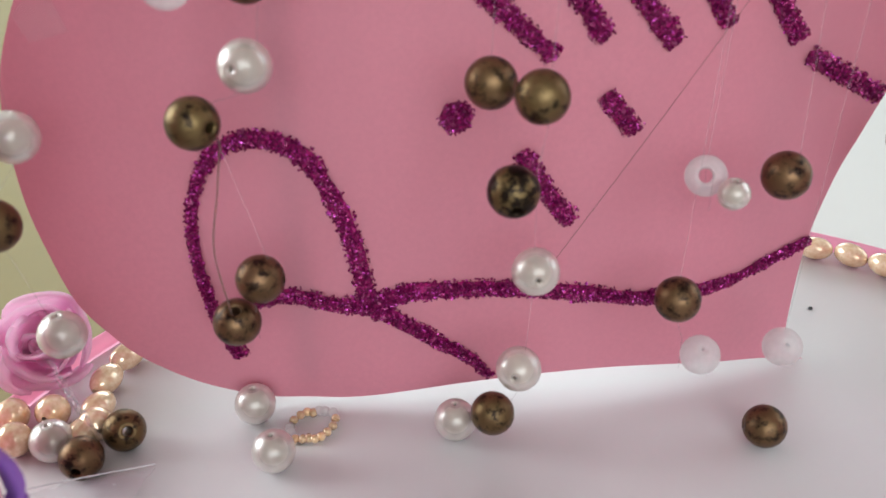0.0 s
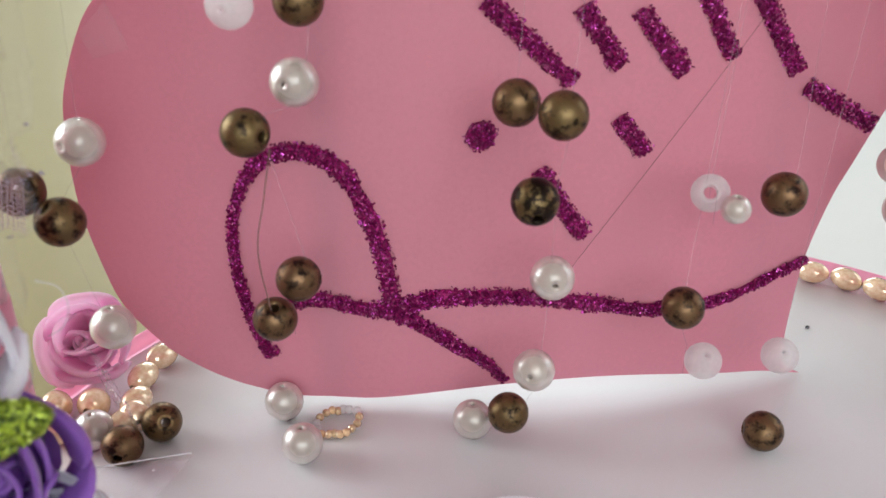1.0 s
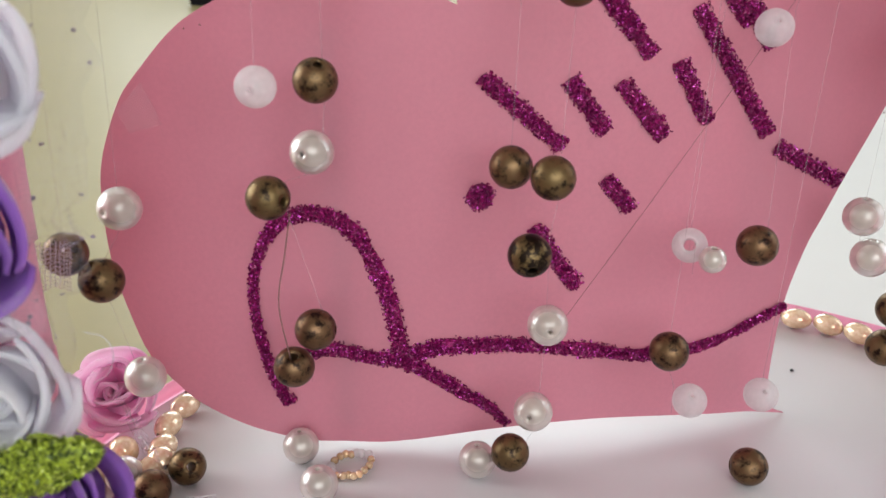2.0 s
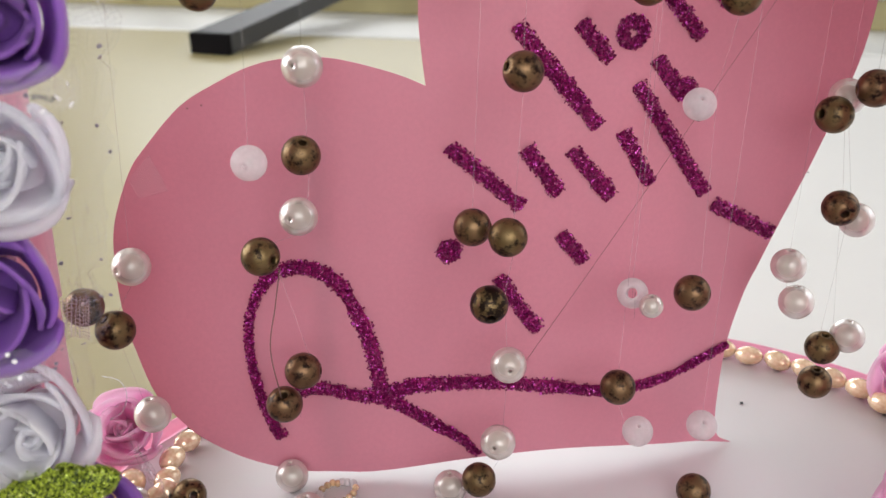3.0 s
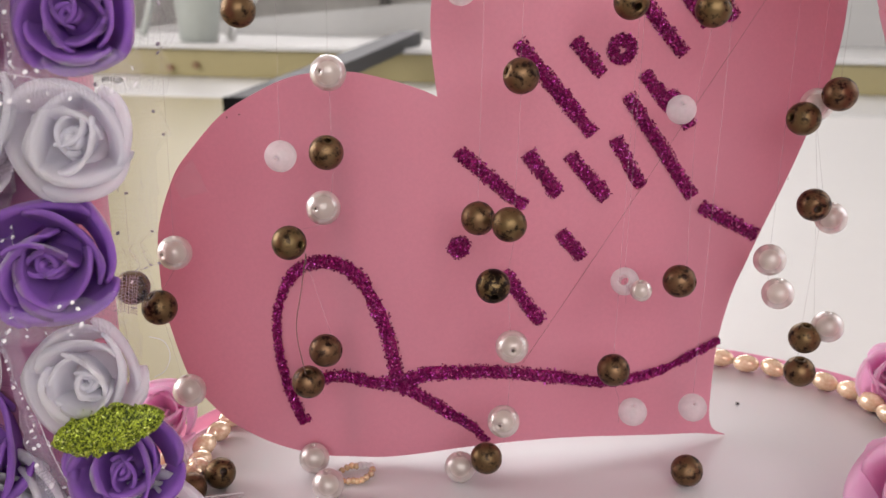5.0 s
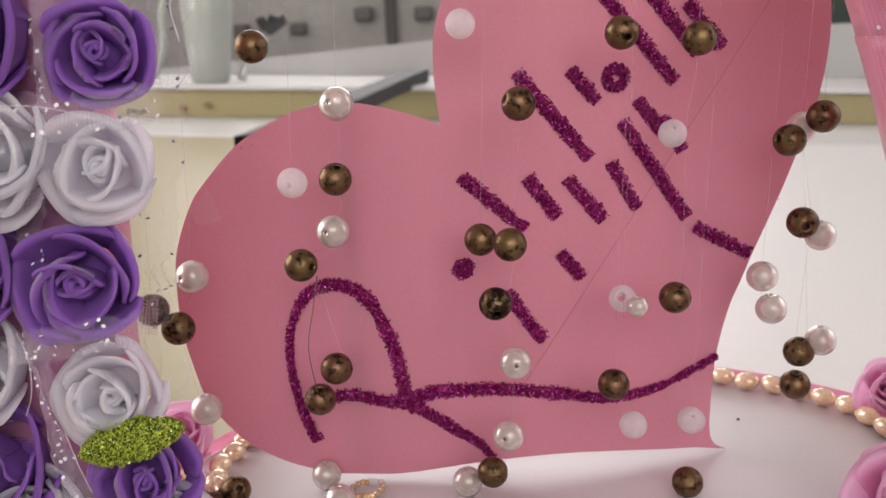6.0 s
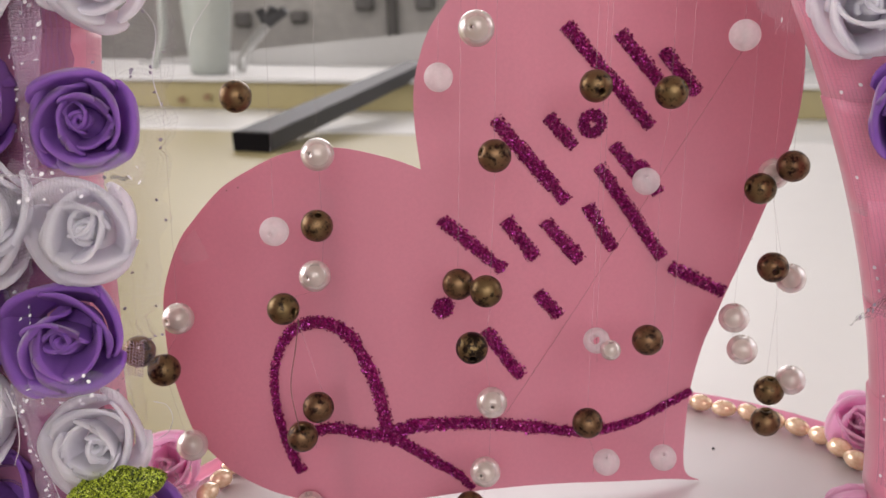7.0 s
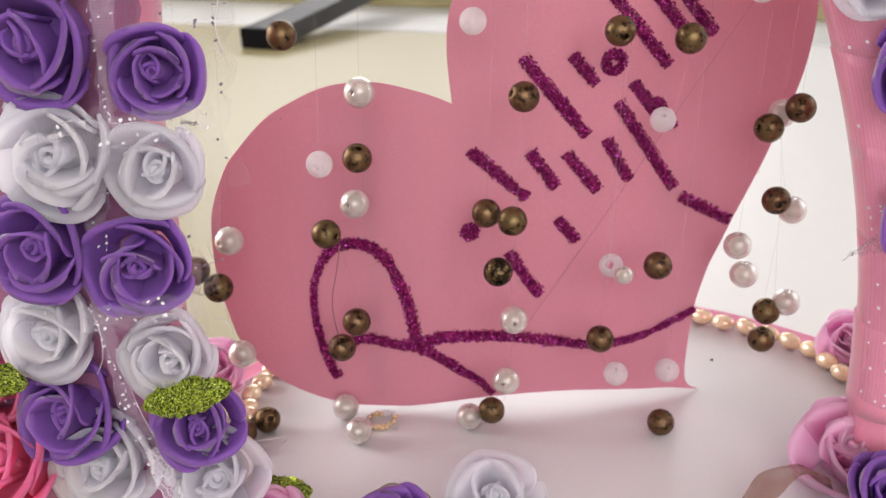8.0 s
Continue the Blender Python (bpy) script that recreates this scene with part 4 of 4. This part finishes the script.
# shiny fibres and folded edges that stand out of the tulle
for k, pts in enumerate([[(-0.0675, -0.0935, 0.1285), (-0.0595, -0.0965, 0.1300), (-0.0505, -0.0955, 0.1290), (-0.0445, -0.0920, 0.1265)],
                         [(-0.0685, -0.0940, 0.0795), (-0.0645, -0.0970, 0.0745), (-0.0650, -0.0970, 0.0665), (-0.0695, -0.0940, 0.0595)],
                         [(-0.0345, -0.0760, 0.1665), (-0.0300, -0.0750, 0.1595), (-0.0320, -0.0750, 0.1495), (-0.0307, -0.0750, 0.1415)],
                         [(-0.0645, -0.0890, 0.0565), (-0.0605, -0.0910, 0.0465), (-0.0575, -0.0900, 0.0365), (-0.0550, -0.0860, 0.0275)],
                         [(0.1420, -0.0450, 0.1170), (0.1405, -0.0455, 0.1130), (0.1420, -0.0460, 0.1080), (0.1440, -0.0455, 0.1040), (0.1450, -0.0450, 0.1060)],
                         [(0.1450, -0.0450, 0.0960), (0.1425, -0.0455, 0.0930), (0.1430, -0.0460, 0.0880), (0.1445, -0.0455, 0.0850)],
                         [(-0.0525, -0.0730, 0.0585), (-0.0485, -0.0720, 0.0545), (-0.0480, -0.0720, 0.0485), (-0.0510, -0.0730, 0.0435)]]):
    tagged(new("tulle_fibre", tube("tulle_fibre", spline(pts, 8), 0.00010, M["tape_edge"], 6)), "shiny loose fibre of the white tulle", "fibre", "tulle fibres")

for pts in [[(-0.0240, -0.055, 0.172), (-0.0240, -0.055, 0.167), (-0.0270, -0.055, 0.163), (-0.0300, -0.055, 0.159), (-0.0310, -0.056, 0.155)],
            [(-0.0450, -0.070, 0.066), (-0.0420, -0.069, 0.0645), (-0.0408, -0.069, 0.061), (-0.0425, -0.069, 0.057), (-0.0450, -0.070, 0.0555)]]:
    tagged(new("thread_curl", tube("thread_curl", spline(pts, 8), 0.00008, M["tape_edge"], 6)), "curled loose end of clear nylon thread", "thread", "bead threads")
tulle("haze", lambda u, v: (0.1075 + 0.0110 * u, -0.0350 - 0.002 * wav(u * 2, v * 2), 0.1520 + 0.006 * (1 - u) ** 2 + 0.0250 * v + 0.004 * wav(u * 3, v)),
      0.013, 0.025, 16, 22, 10, 57, "loose white tulle hanging beside the pillar's top", "net")
tulle("torn", lambda u, v: (0.1310 + 0.012 * u + 0.004 * v, -0.0445 - 0.002 * u, 0.0800 + 0.010 * v * (0.4 + 0.6 * u) + 0.004 * u + 0.002 * wav(u * 3, v)),
      0.012, 0.010, 12, 10, 5, 27, "torn dark-looking scrap of tulle at the pillar's edge", "net_dark", "shaded_dot")

# brown organza ribbon ends among the foot roses
def organza(x, y, turn, length, height):
    verts, faces, n = [], [], 48
    for side in (0, 1):
        for i in range(n + 1):
            a = math.pi * i / n
            for k in range(4):
                q = k / 3
                verts.append((-0.5 * length * math.cos(a), (0.010 * q - 0.004) + 0.0003 * side + 0.0007 * math.sin(5 * a + 2 * q), 0.0008 + height * math.sin(a) * (1 - 0.2 * q) - 0.0003 * side))
    half = 4 * (n + 1)
    for i in range(n):
        for k in range(3):
            a = i * 4 + k
            faces += [(a, a + 1, a + 5, a + 4), (half + a, half + a + 4, half + a + 5, half + a + 1)]
        for k in (0, 3):
            a = i * 4 + k
            faces.append((a, a + 4, half + a + 4, half + a))
    ob = new("organza_ribbon", mesh_of("organza_ribbon", verts, faces, M["brown"]))
    ob.matrix_world = pose(x, y, 0.0, 0, 0, turn)
    return tagged(ob, "sheer brown organza ribbon loop lying on the base", "ribbon", "organza loops")


organza(0.1240, -0.050, 35, 0.030, 0.013)
organza(0.007, -0.074, 0, 0.022, 0.014)

# tape and pen specks on the heart
tape_pts = [(-0.0632, 0.0918), (-0.0565, 0.0985), (-0.0526, 0.0887), (-0.0608, 0.0866)]
grid = []
for j in range(7):
    for i in range(7):
        u, v = i / 6, j / 6
        x, z = (sum(w * p[k] for w, p in zip(((1 - u) * (1 - v), u * (1 - v), u * v, (1 - u) * v), tape_pts)) for k in (0, 1))
        grid.append((x, heart_y(x, z) - 0.0004 - 0.0003 * (noise.noise(Vector((x * 900, z * 200, 3))) > 0.1), z))
part("clear_tape", mesh_of("clear_tape", grid, [(7 * j + i, 7 * j + i + 1, 7 * j + i + 8, 7 * j + i + 7) for j in range(6) for i in range(6)], M["tape"], False), sheet_of_heart, "piece of clear sticky tape")
for x, z in ((-0.0451, 0.1104), (-0.0414, 0.1111), (0.1208, 0.0840)):
    part("pen_speck", lathe("pen_speck", [(0.0001, 0.0), (0.00022, 0.00003), (0.00024, 0.00010), (0.0001, 0.00016)], M["dark_thread"], 8), sheet_of_heart, "tiny dark speck", pose(x, heart_y(x, z) - 0.0003, z, 90))
crumb = tagged(new("dark_crumb", lathe("dark_crumb", [(0.0001, 0.0), (0.0006, 0.0001), (0.0005, 0.0006), (0.0001, 0.0008)], M["bar"], 7)), "tiny dark crumb lying on the white base", "crumb")
crumb.matrix_world = pose(0.1126, 0.0446, 0.0)

# small gold seed-bead loop on the base
loop_thing = empty("seed_bead_loop", pose(-0.0115, -0.0165, 0), "small loop of gold and clear seed beads on the base", "bead loop")
seed_me = lathe("seed_bead", bead_profile(0.0011, 0.0003, 0.9, 8), M["gold"], 10)
clear_me = lathe("clear_seed_bead", bead_profile(0.0012, 0.0003, 0.9, 8), M["frost"], 10)
rnd = random.Random(21)
for i in range(17):
    a = 2 * math.pi * i / 17
    q = 1 + 0.22 * math.sin(2 * a + 1) + rnd.uniform(-0.08, 0.08)
    part("seed_bead", clear_me if i % 17 in (2, 3, 4, 9, 10) else seed_me, loop_thing, "", pose(0.0042 * q * math.cos(a), 0.0060 * q * math.sin(a), 0.0012, 90 + rnd.uniform(-30, 30), 0, math.degrees(a) + rnd.uniform(-30, 30)))

# second row of round pearls beside the rose
row = empty("pearl_cluster", Matrix(), "short row of champagne pearls beside the pink rose", "pearl string")
round_me = lathe("round_pearl", bead_profile(0.0040, 0.0006, 0.95, 12), M["gold_pearl"], 18)
for i, (x, y) in enumerate([(-0.0709, -0.0204), (-0.0590, -0.0240), (-0.0659, -0.0292), (-0.0795, -0.0225), (-0.0745, -0.0305)]):
    part("pearl", round_me, row, "", pose(x, y, 0.0041, 80, 0, 40 * i))

# ---- things on the worktop ----
def far_part(name, me, parent, label=""):
    return part(name, me, parent, label)


bar = far_thing("metal_bar", "dark grey metal bar with a black end resting on the ledge", "metal bar")
a0, a1 = Vector((-0.440, 1.040, -0.0190)), Vector((-0.312, 1.76, 0.0610))
d = (a1 - a0).normalized()
sd = d.cross(Vector((0, 0, 1))).normalized()
up = sd.cross(d)


def bar_mesh(name, s0, s1, w0, h0, w1, h1, material):
    verts = []
    for s, w, h in ((s0, w0, h0), (s1, w1, h1)):
        c = a0.lerp(a1, s)
        verts += [c + sd * (w * i) + up * (h * j) for i, j in ((-1, -1), (1, -1), (1, 1), (-1, 1))]
    bm = bmesh.new()
    v = [bm.verts.new(p) for p in verts]
    for f in ((0, 3, 2, 1), (4, 5, 6, 7), (0, 1, 5, 4), (1, 2, 6, 5), (2, 3, 7, 6), (3, 0, 4, 7)):
        bm.faces.new([v[i] for i in f])
    bmesh.ops.bevel(bm, geom=bm.edges[:], offset=0.002, segments=2, profile=0.5, affect="EDGES")
    return bm_mesh(name, bm, material)


far_part("shaft", bar_mesh("shaft", 0.0, 1.0, 0.0320, 0.0150, 0.0250, 0.0150, M["bar"]), bar)
far_part("end_cap", bar_mesh("end_cap", -0.012, -0.001, 0.0325, 0.0153, 0.0325, 0.0153, M["black"]), bar, "black square end cap")

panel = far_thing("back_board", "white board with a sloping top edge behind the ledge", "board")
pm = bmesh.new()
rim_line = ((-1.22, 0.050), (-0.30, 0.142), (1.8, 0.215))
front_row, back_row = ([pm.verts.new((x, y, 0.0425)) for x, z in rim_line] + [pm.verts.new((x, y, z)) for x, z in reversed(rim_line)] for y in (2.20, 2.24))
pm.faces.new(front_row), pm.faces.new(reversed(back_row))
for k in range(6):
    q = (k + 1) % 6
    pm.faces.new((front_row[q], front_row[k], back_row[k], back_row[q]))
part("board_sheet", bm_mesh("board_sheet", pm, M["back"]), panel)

jug = far_thing("plastic_jug", "pale greenish plastic jug standing on the white ledge", "jug")
jug_me = lathe("jug_body", [(0.001, 0.0), (0.038, 0.0), (0.043, 0.004), (0.050, 0.07), (0.057, 0.15), (0.064, 0.25), (0.060, 0.25), (0.053, 0.15), (0.046, 0.07), (0.038, 0.007), (0.001, 0.006)], M["jug"], 32)
part("jug_body", jug_me, jug, "", pose(-0.800, 1.73, 0.0422))
part("jug_handle", tube("jug_handle", spline([(-0.855, 1.73, 0.25), (-0.905, 1.73, 0.22), (-0.912, 1.73, 0.13), (-0.938, 1.73, 0.054)], 8), 0.010, M["jug"], 8), jug)
tap = far_thing("sink_tap", "slanting chrome tap with a dark forked handle", "tap")
spout = part("spout", tube("spout", [(-0.752, 1.80, 0.046), (-0.738, 1.80, 0.092), (-0.682, 1.80, 0.156)], 0.012, M["tap"], 10), tap)
for dx in (-0.024, 0.004, 0.026):
    part("handle_arm", tube("handle_arm", [(-0.682, 1.80, 0.156), (-0.668 + 1.3 * dx, 1.80, 0.196 - abs(dx) * 0.3)], 0.012, M["bar"], 8), spout, "dark handle arm")

# fittings on the far wall
for i, (x, z, w, h) in enumerate([(-1.26, 0.23, 0.03, 0.03), (-1.03, 0.23, 0.03, 0.025), (-0.765, 0.27, 0.035, 0.028), (-0.53, 0.262, 0.035, 0.028)]):
    f = tagged(new("wall_fitting", box("wall_fitting", x - w, x + w, 3.14, 3.198, z - h, z + h, M["fitting"], 0.012)), "small dark fitting on the grey wall", "fitting", "wall fittings")
pipe = tagged(new("wall_pipe", tube("wall_pipe", [(-0.660, 3.175, -0.80), (-0.660, 3.175, 0.70)], 0.022, M["fitting"], 12)), "dark vertical pipe on the grey wall", "pipe")
bin_ = far_thing("green_box", "dark green plastic box standing behind the white board", "box")
part("box_body", box("box_body", 0.52, 0.98, 2.28, 2.42, 0.0425, 0.44, M["green"], 0.006), bin_)
